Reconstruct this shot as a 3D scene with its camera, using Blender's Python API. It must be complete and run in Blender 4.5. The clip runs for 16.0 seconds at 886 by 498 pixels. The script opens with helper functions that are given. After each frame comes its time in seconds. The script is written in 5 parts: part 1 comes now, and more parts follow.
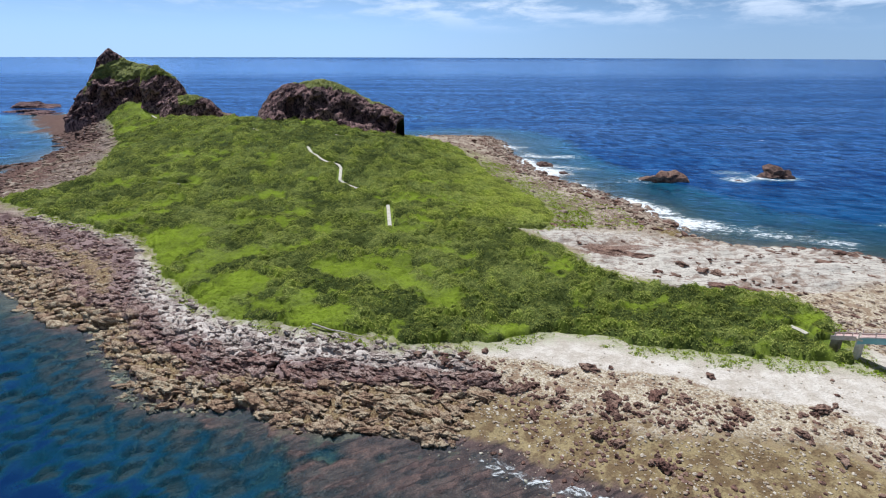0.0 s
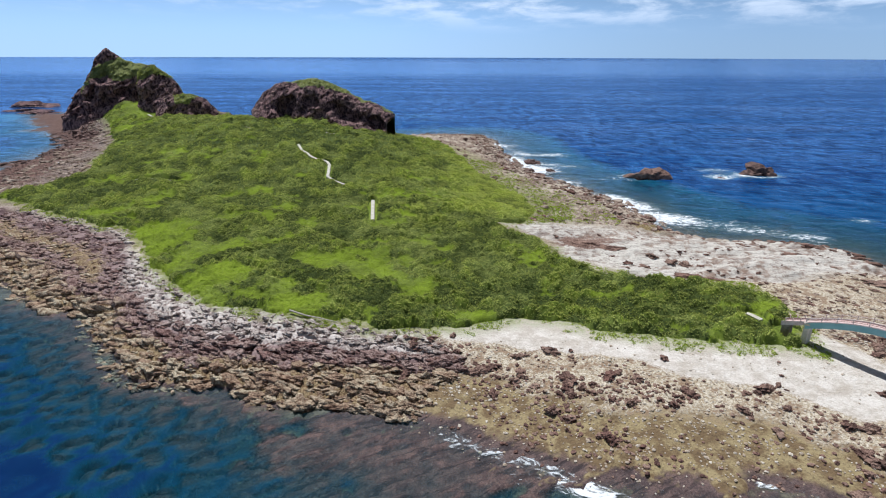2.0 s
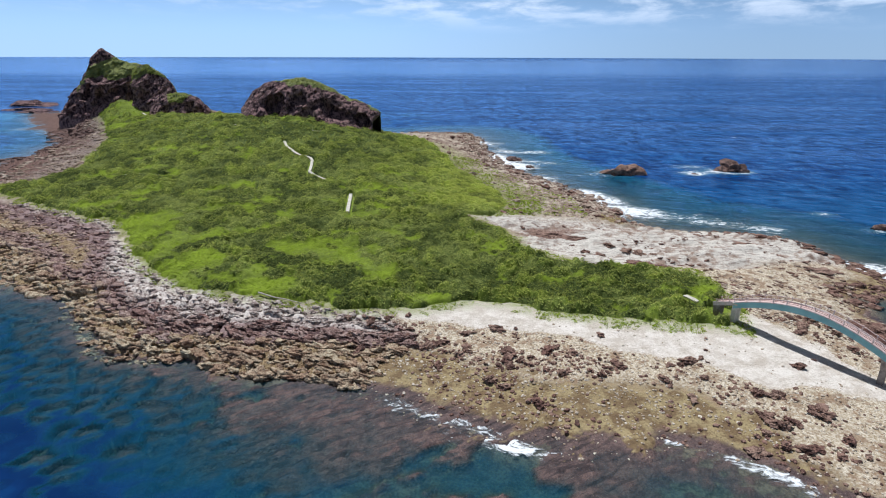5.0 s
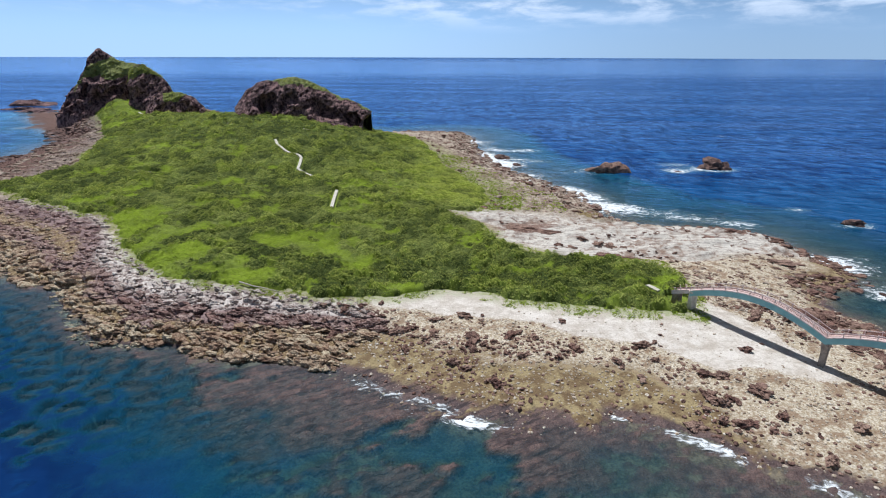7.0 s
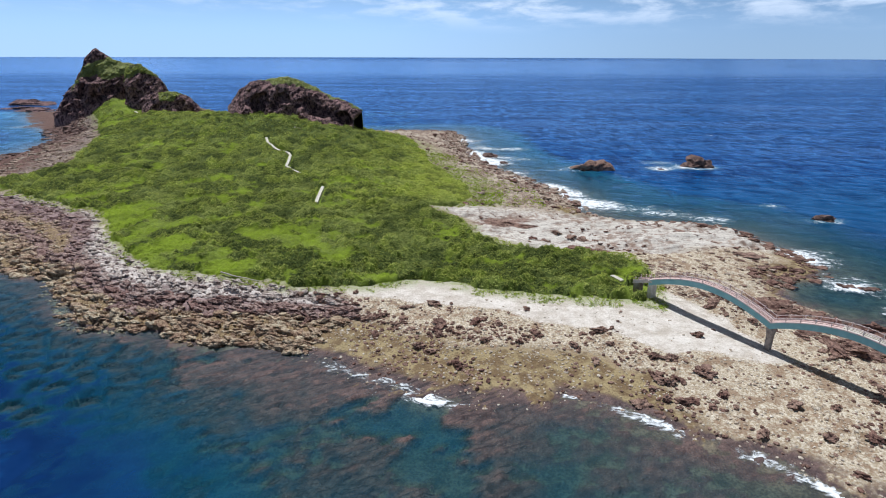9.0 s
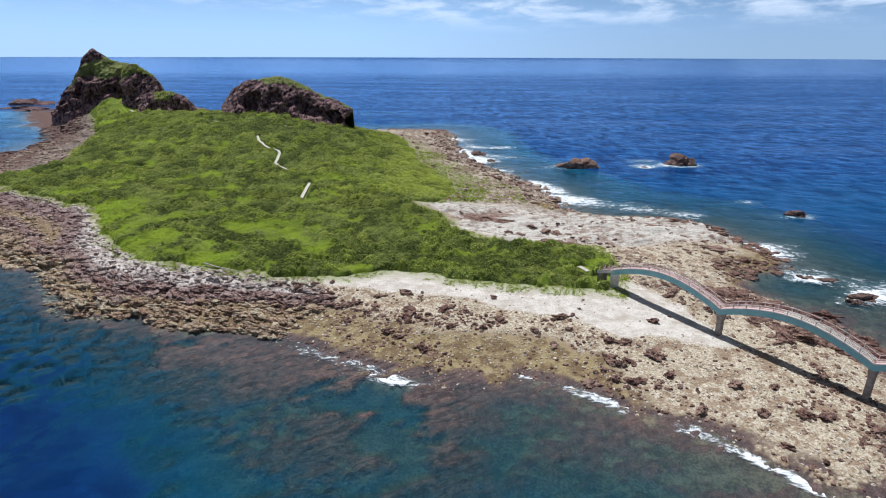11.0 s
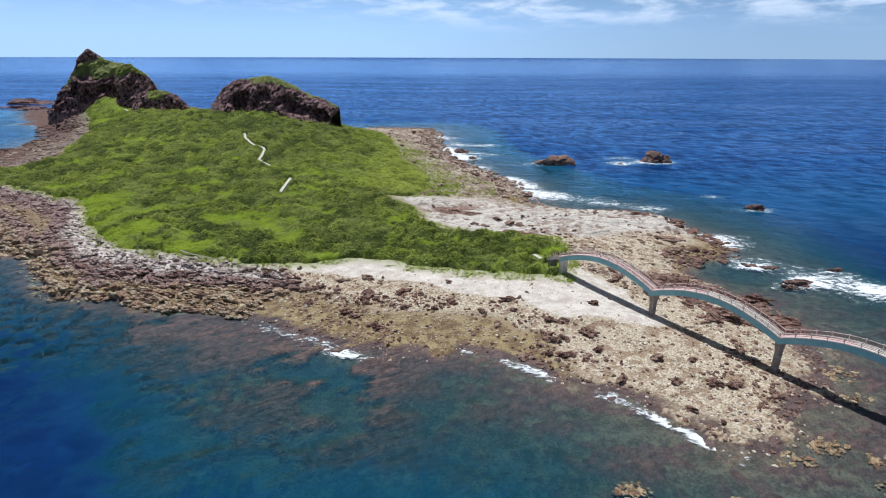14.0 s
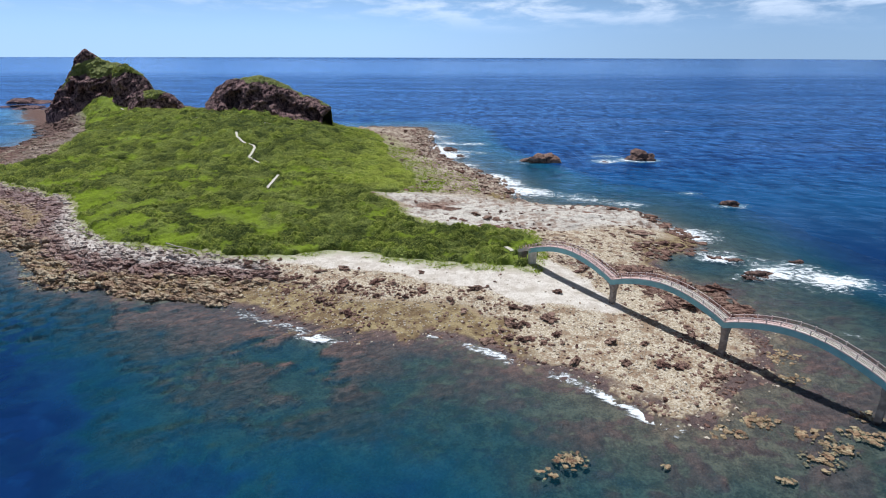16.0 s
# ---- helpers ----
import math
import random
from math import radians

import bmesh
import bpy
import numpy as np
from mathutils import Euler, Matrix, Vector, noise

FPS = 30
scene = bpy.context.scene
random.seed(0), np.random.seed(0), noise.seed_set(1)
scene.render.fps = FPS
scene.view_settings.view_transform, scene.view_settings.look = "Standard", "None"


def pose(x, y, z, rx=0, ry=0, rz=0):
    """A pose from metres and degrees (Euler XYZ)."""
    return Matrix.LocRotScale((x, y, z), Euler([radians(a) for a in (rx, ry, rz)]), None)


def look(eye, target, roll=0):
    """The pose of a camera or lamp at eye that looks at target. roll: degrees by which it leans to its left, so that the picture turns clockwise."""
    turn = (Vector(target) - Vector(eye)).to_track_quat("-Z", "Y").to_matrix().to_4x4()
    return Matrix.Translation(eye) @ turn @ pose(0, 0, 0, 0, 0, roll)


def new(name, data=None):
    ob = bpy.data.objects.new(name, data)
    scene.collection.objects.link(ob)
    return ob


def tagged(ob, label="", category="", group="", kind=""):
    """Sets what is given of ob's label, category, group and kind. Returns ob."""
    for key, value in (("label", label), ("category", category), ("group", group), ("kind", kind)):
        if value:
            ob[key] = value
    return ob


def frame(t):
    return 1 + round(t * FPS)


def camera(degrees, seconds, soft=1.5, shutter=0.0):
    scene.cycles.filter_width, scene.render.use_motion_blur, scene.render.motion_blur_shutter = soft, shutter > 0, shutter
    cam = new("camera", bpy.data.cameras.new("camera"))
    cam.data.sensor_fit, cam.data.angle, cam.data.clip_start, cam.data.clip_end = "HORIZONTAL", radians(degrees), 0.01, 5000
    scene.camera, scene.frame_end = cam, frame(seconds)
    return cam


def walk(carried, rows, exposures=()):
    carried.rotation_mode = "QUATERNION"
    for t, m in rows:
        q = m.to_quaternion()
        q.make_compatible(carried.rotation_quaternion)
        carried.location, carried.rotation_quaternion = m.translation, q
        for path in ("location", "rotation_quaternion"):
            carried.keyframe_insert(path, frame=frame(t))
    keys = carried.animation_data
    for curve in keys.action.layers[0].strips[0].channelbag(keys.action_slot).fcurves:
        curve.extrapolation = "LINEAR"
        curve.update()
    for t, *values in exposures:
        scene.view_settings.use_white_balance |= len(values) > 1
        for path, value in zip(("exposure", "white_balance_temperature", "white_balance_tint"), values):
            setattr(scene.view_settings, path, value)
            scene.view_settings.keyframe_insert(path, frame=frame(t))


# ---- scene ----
cam = camera(78.2, 16.0, soft=1.1)
ROWS = [
    (0, -1.42, -0.44, 68.56, -19.60, 0.12),
    (1, 2.32, -3.90, 68.45, -19.60, 0.16),
    (2, 6.12, -7.39, 68.36, -19.60, 0.21),
    (3, 10.00, -10.92, 68.30, -19.60, 0.25),
    (4, 13.93, -14.47, 68.26, -19.60, 0.29),
    (5, 17.93, -18.06, 68.24, -19.60, 0.33),
    (6, 21.98, -21.67, 68.23, -19.60, 0.38),
    (7, 26.09, -25.30, 68.23, -19.60, 0.42),
    (8, 30.25, -28.95, 68.25, -19.60, 0.46),
    (9, 34.46, -32.62, 68.27, -19.60, 0.50),
    (10, 38.71, -36.31, 68.29, -19.60, 0.54),
    (11, 43.00, -40.01, 68.31, -19.60, 0.59),
    (12, 47.33, -43.72, 68.34, -19.59, 0.63),
    (13, 51.69, -47.44, 68.36, -19.59, 0.67),
    (14, 56.09, -51.16, 68.37, -19.59, 0.71),
    (15, 60.52, -54.88, 68.37, -19.59, 0.76),
    (16, 64.97, -58.61, 68.36, -19.59, 0.80),
]
walk(cam, [(t, pose(x, y, z, 90 + pitch, 0, yaw) @ pose(0, 0, 0, 0, 0, 0.17)) for t, x, y, z, pitch, yaw in ROWS], exposures=[(0, -0.22, 5800, 10)])

# ---- world and sun ----
SUN_EL, SUN_AZ = radians(68), radians(-28)      # azimuth from +y, positive towards +x
sun_way = Vector((math.sin(SUN_AZ) * math.cos(SUN_EL), math.cos(SUN_AZ) * math.cos(SUN_EL), math.sin(SUN_EL)))
sun = new("sun", bpy.data.lights.new("sun", "SUN"))
sun.data.energy, sun.data.angle, sun.data.color = 5.0, radians(0.53), (1.0, 0.96, 0.9)
sun.matrix_world = look((0, 0, 300), Vector((0, 0, 300)) - sun_way)


class Graph:
    """Small helper for node trees."""

    def __init__(self, tree):
        self.tree, self.nodes, self.links = tree, tree.nodes, tree.links
        self.nodes.clear()

    def put(self, value, socket):
        if isinstance(value, bpy.types.NodeSocket):
            self.links.new(value, socket)
        elif value is not None:
            if socket.type == "RGBA" and len(value) == 3:
                value = (*value, 1)
            socket.default_value = value

    def node(self, kind, **values):
        n = self.nodes.new(kind)
        for key, value in values.items():
            self.put(value, n.inputs[key.title()])
        return n.outputs[0]

    def math(self, op, a, b=None, c=None, clamp=False):
        n = self.nodes.new("ShaderNodeMath")
        n.operation, n.use_clamp = op, clamp
        for i, v in enumerate((a, b, c)):
            if v is not None:
                self.put(v, n.inputs[i])
        return n.outputs[0]

    def mix(self, f, a, b, blend="MIX"):
        n = self.nodes.new("ShaderNodeMix")
        n.data_type, n.blend_type, n.clamp_factor = "RGBA", blend, True
        self.put(f, n.inputs[0]), self.put(a, n.inputs[6]), self.put(b, n.inputs[7])
        return n.outputs[2]

    def ramp(self, f, lo, hi, a=0.0, b=1.0):
        n = self.nodes.new("ShaderNodeMapRange")
        n.interpolation_type = "SMOOTHSTEP"
        for i, v in enumerate((f, lo, hi, a, b)):
            self.put(v, n.inputs[i])
        return n.outputs[0]

    def attr(self, name):
        n = self.nodes.new("ShaderNodeAttribute")
        n.attribute_name = name
        return n.outputs["Fac"]

    def pos(self, scale=(1, 1, 1), turn=0.0):
        g = self.nodes.new("ShaderNodeNewGeometry")
        m = self.nodes.new("ShaderNodeMapping")
        m.inputs["Scale"].default_value = scale
        m.inputs["Rotation"].default_value = (0, 0, radians(turn))
        self.links.new(g.outputs["Position"], m.inputs["Vector"])
        return m.outputs[0]

    def along(self, turn, x, y):
        """Position turned about z, then scaled to 1 / x and 1 / y metres."""
        g = self.nodes.new("ShaderNodeNewGeometry")
        r = self.nodes.new("ShaderNodeVectorRotate")
        r.rotation_type = "Z_AXIS"
        r.inputs["Angle"].default_value = radians(turn)
        self.links.new(g.outputs["Position"], r.inputs["Vector"])
        m = self.nodes.new("ShaderNodeMapping")
        m.inputs["Scale"].default_value = (1 / x, 1 / y, 0.1)
        self.links.new(r.outputs[0], m.inputs["Vector"])
        return m.outputs[0]

    def noise(self, vec, scale, detail=4.0, rough=0.55, warp=0.0):
        n = self.nodes.new("ShaderNodeTexNoise")
        self.put(vec, n.inputs["Vector"])
        n.inputs["Scale"].default_value, n.inputs["Detail"].default_value = scale, detail
        n.inputs["Roughness"].default_value, n.inputs["Distortion"].default_value = rough, warp
        return n.outputs["Fac"]

    def cells(self, vec, scale, feature="F1", out="Distance"):
        n = self.nodes.new("ShaderNodeTexVoronoi")
        n.feature = feature
        self.put(vec, n.inputs["Vector"])
        n.inputs["Scale"].default_value = scale
        return n.outputs[out]

    def bump(self, height, strength, distance, normal=None):
        n = self.nodes.new("ShaderNodeBump")
        n.inputs["Strength"].default_value, n.inputs["Distance"].default_value = strength, distance
        self.put(height, n.inputs["Height"])
        if normal is not None:
            self.put(normal, n.inputs["Normal"])
        return n.outputs[0]

    def principled(self, colour, rough=0.9, normal=None, spec=0.3, metal=0.0):
        n = self.nodes.new("ShaderNodeBsdfPrincipled")
        self.put(colour, n.inputs["Base Color"]), self.put(rough, n.inputs["Roughness"])
        self.put(spec, n.inputs["Specular IOR Level"]), self.put(metal, n.inputs["Metallic"])
        if normal is not None:
            self.put(normal, n.inputs["Normal"])
        return n.outputs[0]

    def finish(self, shader, kind="ShaderNodeOutputMaterial"):
        n = self.nodes.new(kind)
        self.links.new(shader, n.inputs["Surface"])


world = bpy.data.worlds.new("sky")
scene.world = world
world.use_nodes = True
g = Graph(world.node_tree)
sky = g.nodes.new("ShaderNodeTexSky")
sky.sky_type, sky.sun_disc = "NISHITA", False
sky.sun_elevation, sky.sun_rotation = SUN_EL, SUN_AZ
sky.air_density, sky.dust_density, sky.ozone_density = 1.0, 0.6, 1.0
coord = g.nodes.new("ShaderNodeTexCoord").outputs["Generated"]
sep = g.nodes.new("ShaderNodeSeparateXYZ")
g.links.new(coord, sep.inputs[0])
up = sep.outputs[2]
lifted = g.nodes.new("ShaderNodeCombineXYZ")
g.links.new(sep.outputs[0], lifted.inputs[0]), g.links.new(sep.outputs[1], lifted.inputs[1])
g.links.new(g.math("MAXIMUM", up, 0.03), lifted.inputs[2])
g.links.new(lifted.outputs[0], sky.inputs[0])
stretch = g.nodes.new("ShaderNodeMapping")
stretch.inputs["Scale"].default_value = (8, 8, 34)
stretch.inputs["Location"].default_value = (0.4, 0.9, 0.3)
g.links.new(coord, stretch.inputs["Vector"])
puffs = g.ramp(g.noise(stretch.outputs[0], 1.0, 7, 0.60, 0.2), 0.42, 0.64)
band = g.math("MULTIPLY", g.ramp(g.math("SUBTRACT", up, g.math("MULTIPLY", g.ramp(sep.outputs[0], 0.1, -0.3), 0.022)), 0.030, 0.075), g.ramp(up, 0.14, 0.4, 1.0, 0.3))
cloud = g.math("MULTIPLY", puffs, band)
haze = g.math("MULTIPLY", g.ramp(up, 0.20, 0.03), 0.94)
air = g.mix(haze, g.mix(1.0, sky.outputs[0], (0.25, 0.26, 0.30), "MULTIPLY"), g.mix(g.ramp(up, 0.0, 0.09), (6.2, 8.75, 11.7), (5.3, 8.3, 12.4)))
side = g.ramp(sep.outputs[0], -0.25, 0.55, 1.0, 0.70)
shade = g.nodes.new("ShaderNodeCombineColor")
for i in range(3):
    g.links.new(side, shade.inputs[i])
air = g.mix(1.0, air, shade.outputs[0], "MULTIPLY")
tint = g.mix(g.math("MULTIPLY", cloud, 0.62), air, (10.7, 11.5, 12.6))
back = g.nodes.new("ShaderNodeBackground")
g.links.new(tint, back.inputs[0])
back.inputs[1].default_value = 0.1
g.finish(back.outputs[0], "ShaderNodeOutputWorld")

# ---- numeric helpers ----


def smooth(v, lo, hi):
    k = np.clip((v - lo) / (hi - lo), 0, 1)
    return k * k * (3 - 2 * k)


def chance(ix, iy, seed):
    h = (ix.astype(np.int64) * 374761393 + iy.astype(np.int64) * 668265263 + seed * 974634541) & 0x7FFFFFFF
    h = ((h ^ (h >> 13)) * 1274126177) & 0x7FFFFFFF
    h = ((h ^ (h >> 15)) * 2246822519) & 0x7FFFFFFF
    return ((h ^ (h >> 16)) & 0xFFFFF) / 1048575.0


def vnoise(x, y, seed=0):
    ix, iy = np.floor(x), np.floor(y)
    fx, fy = x - ix, y - iy
    fx, fy = fx * fx * (3 - 2 * fx), fy * fy * (3 - 2 * fy)
    a, b = chance(ix, iy, seed), chance(ix + 1, iy, seed)
    c, d = chance(ix, iy + 1, seed), chance(ix + 1, iy + 1, seed)
    return (a + (b - a) * fx) * (1 - fy) + (c + (d - c) * fx) * fy


def fbm(x, y, octaves=4, seed=0, gain=0.5):
    """Fractal noise about 0, of about -1 to 1."""
    total, amp, norm = 0.0, 1.0, 0.0
    for i in range(octaves):
        total = total + amp * (vnoise(x * 2.03 ** i + 17.3 * i, y * 2.03 ** i - 9.1 * i, seed + i) * 2 - 1)
        norm, amp = norm + amp, amp * gain
    return total / norm * 1.5


def worley(x, y, seed=0, jitter=0.9):
    """Distance to the nearest and the second feature, a random value of the nearest cell, and the way across it."""
    ix, iy = np.floor(x), np.floor(y)
    f1, f2, idv, off = np.full(x.shape, 9.0), np.full(x.shape, 9.0), np.zeros(x.shape), np.zeros(x.shape)
    for dx in (-1, 0, 1):
        for dy in (-1, 0, 1):
            cx, cy = ix + dx, iy + dy
            px = cx + 0.5 + (chance(cx, cy, seed) - 0.5) * jitter
            py = cy + 0.5 + (chance(cx, cy, seed + 1) - 0.5) * jitter
            dist = np.hypot(px - x, py - y)
            near = dist < f1
            f2 = np.where(near, f1, np.minimum(f2, dist))
            idv = np.where(near, chance(cx, cy, seed + 2), idv)
            off = np.where(near, y - py, off)
            f1 = np.where(near, dist, f1)
    return f1, f2, idv, off


def inside(x, y, poly):
    """Signed distance to the outline of a plan, positive inside."""
    best, sign = np.full(x.shape, 1e18), np.zeros(x.shape, bool)
    for (ax, ay), (bx, by) in zip(poly, poly[1:] + poly[:1]):
        ex, ey = bx - ax, by - ay
        k = np.clip(((x - ax) * ex + (y - ay) * ey) / (ex * ex + ey * ey + 1e-9), 0, 1)
        best = np.minimum(best, (ax + k * ex - x) ** 2 + (ay + k * ey - y) ** 2)
        if ay != by:
            sign ^= ((ay > y) != (by > y)) & (x < (bx - ax) * (y - ay) / (by - ay) + ax)
    return np.where(sign, 1, -1) * np.sqrt(best)


def turned(x, y, degrees):
    c, s = math.cos(radians(degrees)), math.sin(radians(degrees))
    return c * x + s * y, -s * x + c * y


# ---- plan of the island ----
SHORE_NEAR = [(-250, 265), (-215, 215), (-175, 180), (-138, 152), (-108, 134), (-92, 124), (-78, 110), (-60, 99), (-42, 92), (-22, 88),
              (-4, 83), (10, 79), (22, 70), (36, 65), (46, 63), (58, 66), (70, 64), (78, 57), (92, 50), (102, 40), (112, 33), (122, 36),
              (132, 45), (140, 52), (146, 60), (146, 72), (142, 88), (140, 104), (135, 118), (140, 133), (152, 133), (160, 142)]
SHORE_FAR = [(159, 157), (152, 178), (134, 190), (112, 194), (102, 199), (96, 218), (92, 248), (78, 280), (62, 318), (53, 350), (45, 400),
             (44, 440), (46, 462), (34, 490), (-10, 488), (-60, 470), (-120, 460), (-170, 500), (-230, 560), (-330, 640), (-440, 682), (-480, 648), (-430, 578),
             (-386, 534), (-389, 508), (-374, 514), (-345, 485), (-308, 449), (-290, 418), (-284, 392), (-271, 360), (-282, 350), (-268, 334), (-266, 318), (-261, 294)]
SHORE = SHORE_NEAR + SHORE_FAR
SCRUB_NEAR = [(-216, 252), (-178, 227), (-159, 212), (-138, 201), (-117, 192), (-97, 172), (-88, 154), (-68, 135), (-55, 127), (-41, 120),
              (-30, 117), (-20, 115), (-10, 112), (1, 113), (6, 116), (17, 119), (28, 119), (37, 119), (45, 114), (58, 110), (74, 106),
              (88, 104), (93, 112), (95, 124), (96, 132), (92, 139), (85, 141), (70, 143), (57, 147), (46, 157), (43, 171), (38, 180)]
SCRUB_FAR = [(27, 191), (14, 200), (37, 204), (46, 228), (44, 254), (33, 276), (24, 303), (18, 345), (8, 385), (-2, 412), (-24, 432),
             (-80, 410), (-130, 408), (-175, 440), (-200, 470), (-250, 488), (-302, 488), (-274, 455), (-233, 391), (-207, 331), (-191, 291), (-197, 264)]
SCRUB = SCRUB_NEAR + SCRUB_FAR
SAND = [(0, 117), (8, 109), (29, 105), (48, 101), (59, 94), (74, 91), (89, 81), (103, 77), (113, 80), (108, 96), (99, 112), (88, 110), (60, 116), (30, 124)]
SLABS = [(40, 185), (48, 163), (62, 148), (92, 147), (104, 143), (116, 147), (130, 152), (150, 152), (158, 160), (148, 182),
         (128, 190), (106, 193), (86, 200), (60, 205), (22, 203)]
LEDGES = [(-230, 250), (-170, 216), (-120, 190), (-92, 160), (-60, 131), (-20, 115), (2, 112), (8, 100), (-2, 84), (-20, 86), (-60, 97), (-110, 132), (-220, 215)]
HEIGHTS_INLAND = [(-28, 117, 6.2), (-52, 128, 6.2), (-97, 172, 6.0), (-138, 197, 5.2), (-180, 227, 4.5), (0, 114, 4.4), (37, 120, 4.4), (60, 111, 4.4),
                  (88, 104, 4.4), (92, 125, 5.6), (60, 142, 4.8), (45, 170, 4.8), (20, 196, 6.0), (45, 235, 3.4), (25, 305, 4.8), (5, 350, 7), (-20, 180, 8.0),
                  (-38, 239, 9.4), (-53, 266, 14.6), (-77, 310, 18.5), (-127, 363, 26), (-85, 362, 26.5), (-50, 358, 20.5), (-30, 355, 16.5), (-190, 291, 7.0),
                  (-228, 391, 8), (-115, 230, 8.5), (-135, 300, 15), (-20, 300, 12.5), (-160, 395, 22)]
HEIGHTS_SHORE = [(33, 94, 2.5), (94, 54, 1.5), (118, 52, 1.2), (111, 83, 2.2), (131, 58, 0.9), (150, 33, 0.5), (90, 72, 2.6), (10, 95, 2.0), (-9, 91, 1.4),
                 (-40, 104, 3.2), (-75, 125, 4.0), (60, 80, 2.2), (60, 72, 1.2), (123, 163, 4.4), (150, 160, 3.6), (85, 175, 4.4), (120, 130, 4.0), (-270, 478, 29),
                 (-243, 468, 20), (-195, 470, 17), (-320, 472, 4.5), (-215, 425, 18.5), (20, 400, 2.5), (62, 280, 1.6), (72, 255, 1.8), (45, 330, 1.8), (36, 370, 2.0), (20, 440, 1.6), (-20, 462, 2.5), (2, 405, 4.0), (-28, 425, 6.0), (18, 345, 4.2), (125, 105, 2.4), (-110, 160, 4.6), (-285, 440, 2.5), (-265, 330, 1.8), (-275, 380, 2.0), (-240, 300, 2.0), (-430, 600, 1.0), (-460, 640, 1.0), (-400, 650, 1.0), (-380, 560, 1.4), (-350, 515, 2.2), (36, 478, 2.6)]
_pts = np.array(HEIGHTS_INLAND + HEIGHTS_SHORE, float)
_gap = np.hypot(_pts[:, None, 0] - _pts[None, :, 0], _pts[:, None, 1] - _pts[None, :, 1])
_weights = np.linalg.solve(_gap - np.eye(len(_pts)) * 2.5, _pts[:, 2] - 6.0)


def land_level(x, y):
    out = np.full(x.shape, 6.0)
    for (px, py, _), w in zip(_pts, _weights):
        out += w * np.hypot(x - px, y - py)
    return np.clip(out, 0.4, 32)


def ground(x, y):
    """Height of the ground or sea bed, and the weights of its surfaces, at the places x, y."""
    x, y = np.asarray(x, float), np.asarray(y, float)
    wx, wy = fbm(x / 14, y / 14, 4, 3), fbm(x / 14, y / 14, 4, 9)
    d = inside(x + 3.0 * wx, y + 3.0 * wy, SHORE)
    dv = inside(x + 2.6 * wx, y + 2.6 * wy, SCRUB)
    sand = smooth(inside(x + 4 * wy, y + 3 * wx, SAND), -3.5, 2.5) + np.exp(-((x + 214) / 11) ** 2 - ((y - 267) / 4) ** 2)
    slab = smooth(inside(x + 4 * wy, y + 4 * wx, SLABS), -4, 4)
    ledge = smooth(inside(x + 3 * wy, y + 3 * wx, LEDGES), -5, 4)
    scrub = smooth(dv, -2.0, 1.5)
    level = land_level(x, y)
    steep = np.where(slab > 0.4, 3.0, np.interp(x, [-40, 20, 60], [5.0, 8.0, 9.0]))
    land = level * (1 - np.exp(-np.maximum(d, 0) / steep)) + 0.02
    front = 1 - smooth(y, 105, 150)
    fall = front * np.interp(x, [-150, -60, 0, 60, 110, 150, 200], [0.26, 0.19, 0.06, 0.058, 0.042, 0.028, 0.035]) + (1 - front) * np.where(x > 0, 0.075, 0.11)
    depth = fall * np.maximum(-d, 0) * np.where(d < -40, 1 + (-d - 40) / 28, 1) + smooth(x, 185, 235) * 4
    lagoon = np.exp(-(((x - 153) / 15) ** 2 + ((y - 119) / 13) ** 2)) * smooth(-d, 0, 6)
    depth = np.minimum(depth + 0.9 * lagoon + 4 * smooth(-x, 290, 340) * smooth(-d, 2, 16), 9)
    # reef heads with sandy channels between them on the sea bed
    shelf = smooth(x, -62, -30) * (1 - smooth(x, 48, 72)) * front * smooth(d, -27, -7)
    ru, rv = turned(x, y, 26)
    ru, rv = ru + 1.2 * fbm(x / 5, y / 5, 3, 22), rv + 1.0 * fbm(x / 5, y / 5, 3, 23)
    h1, h2, idh, lean = worley(ru / 6.5, rv / 1.9, 24)
    patch = fbm(x / 15, y / 10, 4, 21)
    reef = smooth(0.55 * idh + 0.8 * patch + 0.5 * shelf - 0.25 * smooth(x, 45, 70) * (1 - 0.8 * smooth(x, 85, 105)) * front - 0.9 * lagoon - 0.8 * (1 - front) * (x > 0) + 0.2 * fbm(x / 2.6, y / 1.8, 3, 26), 0.26, 0.44)
    groove = smooth(h2 - h1, 0.02, 0.3) * (0.55 + 0.6 * idh) - 0.5 * lean
    lift = shelf * (depth - 0.16) + (1 - shelf) * np.minimum(0.1 + 0.4 * depth, 1.6)
    # rounded coral heads off the steep part of the shore
    west = (1 - smooth(x, -46, -24)) * front
    wu, wv = ru + 0.9 * fbm(x / 2.2, y / 2.2, 3, 27), rv + 0.9 * fbm(x / 2.2, y / 2.2, 3, 28)
    k1, k2, idk, _ = worley(wu / 6.8, wv / 5.2, 29)
    crowd = smooth(0.75 * idk + 0.55 * fbm(x / 16, y / 16, 3, 30) + 0.45 * smooth(d, -22, -3) - 0.3 * smooth(-d, 26, 60), -0.12, 0.22)
    domes = np.sqrt(np.clip(1 - (k1 / 0.84) ** 2, 0, 1)) * smooth(k2 - k1, 0.03, 0.18) * crowd
    east = smooth(x, 36, 66) * front
    stony = 0.42 + 0.55 * fbm(x / 9, y / 6, 4, 34) + 0.5 * fbm(x / 1.9, y / 1.4, 3, 38) - 0.25 * smooth(-d, 14, 34)
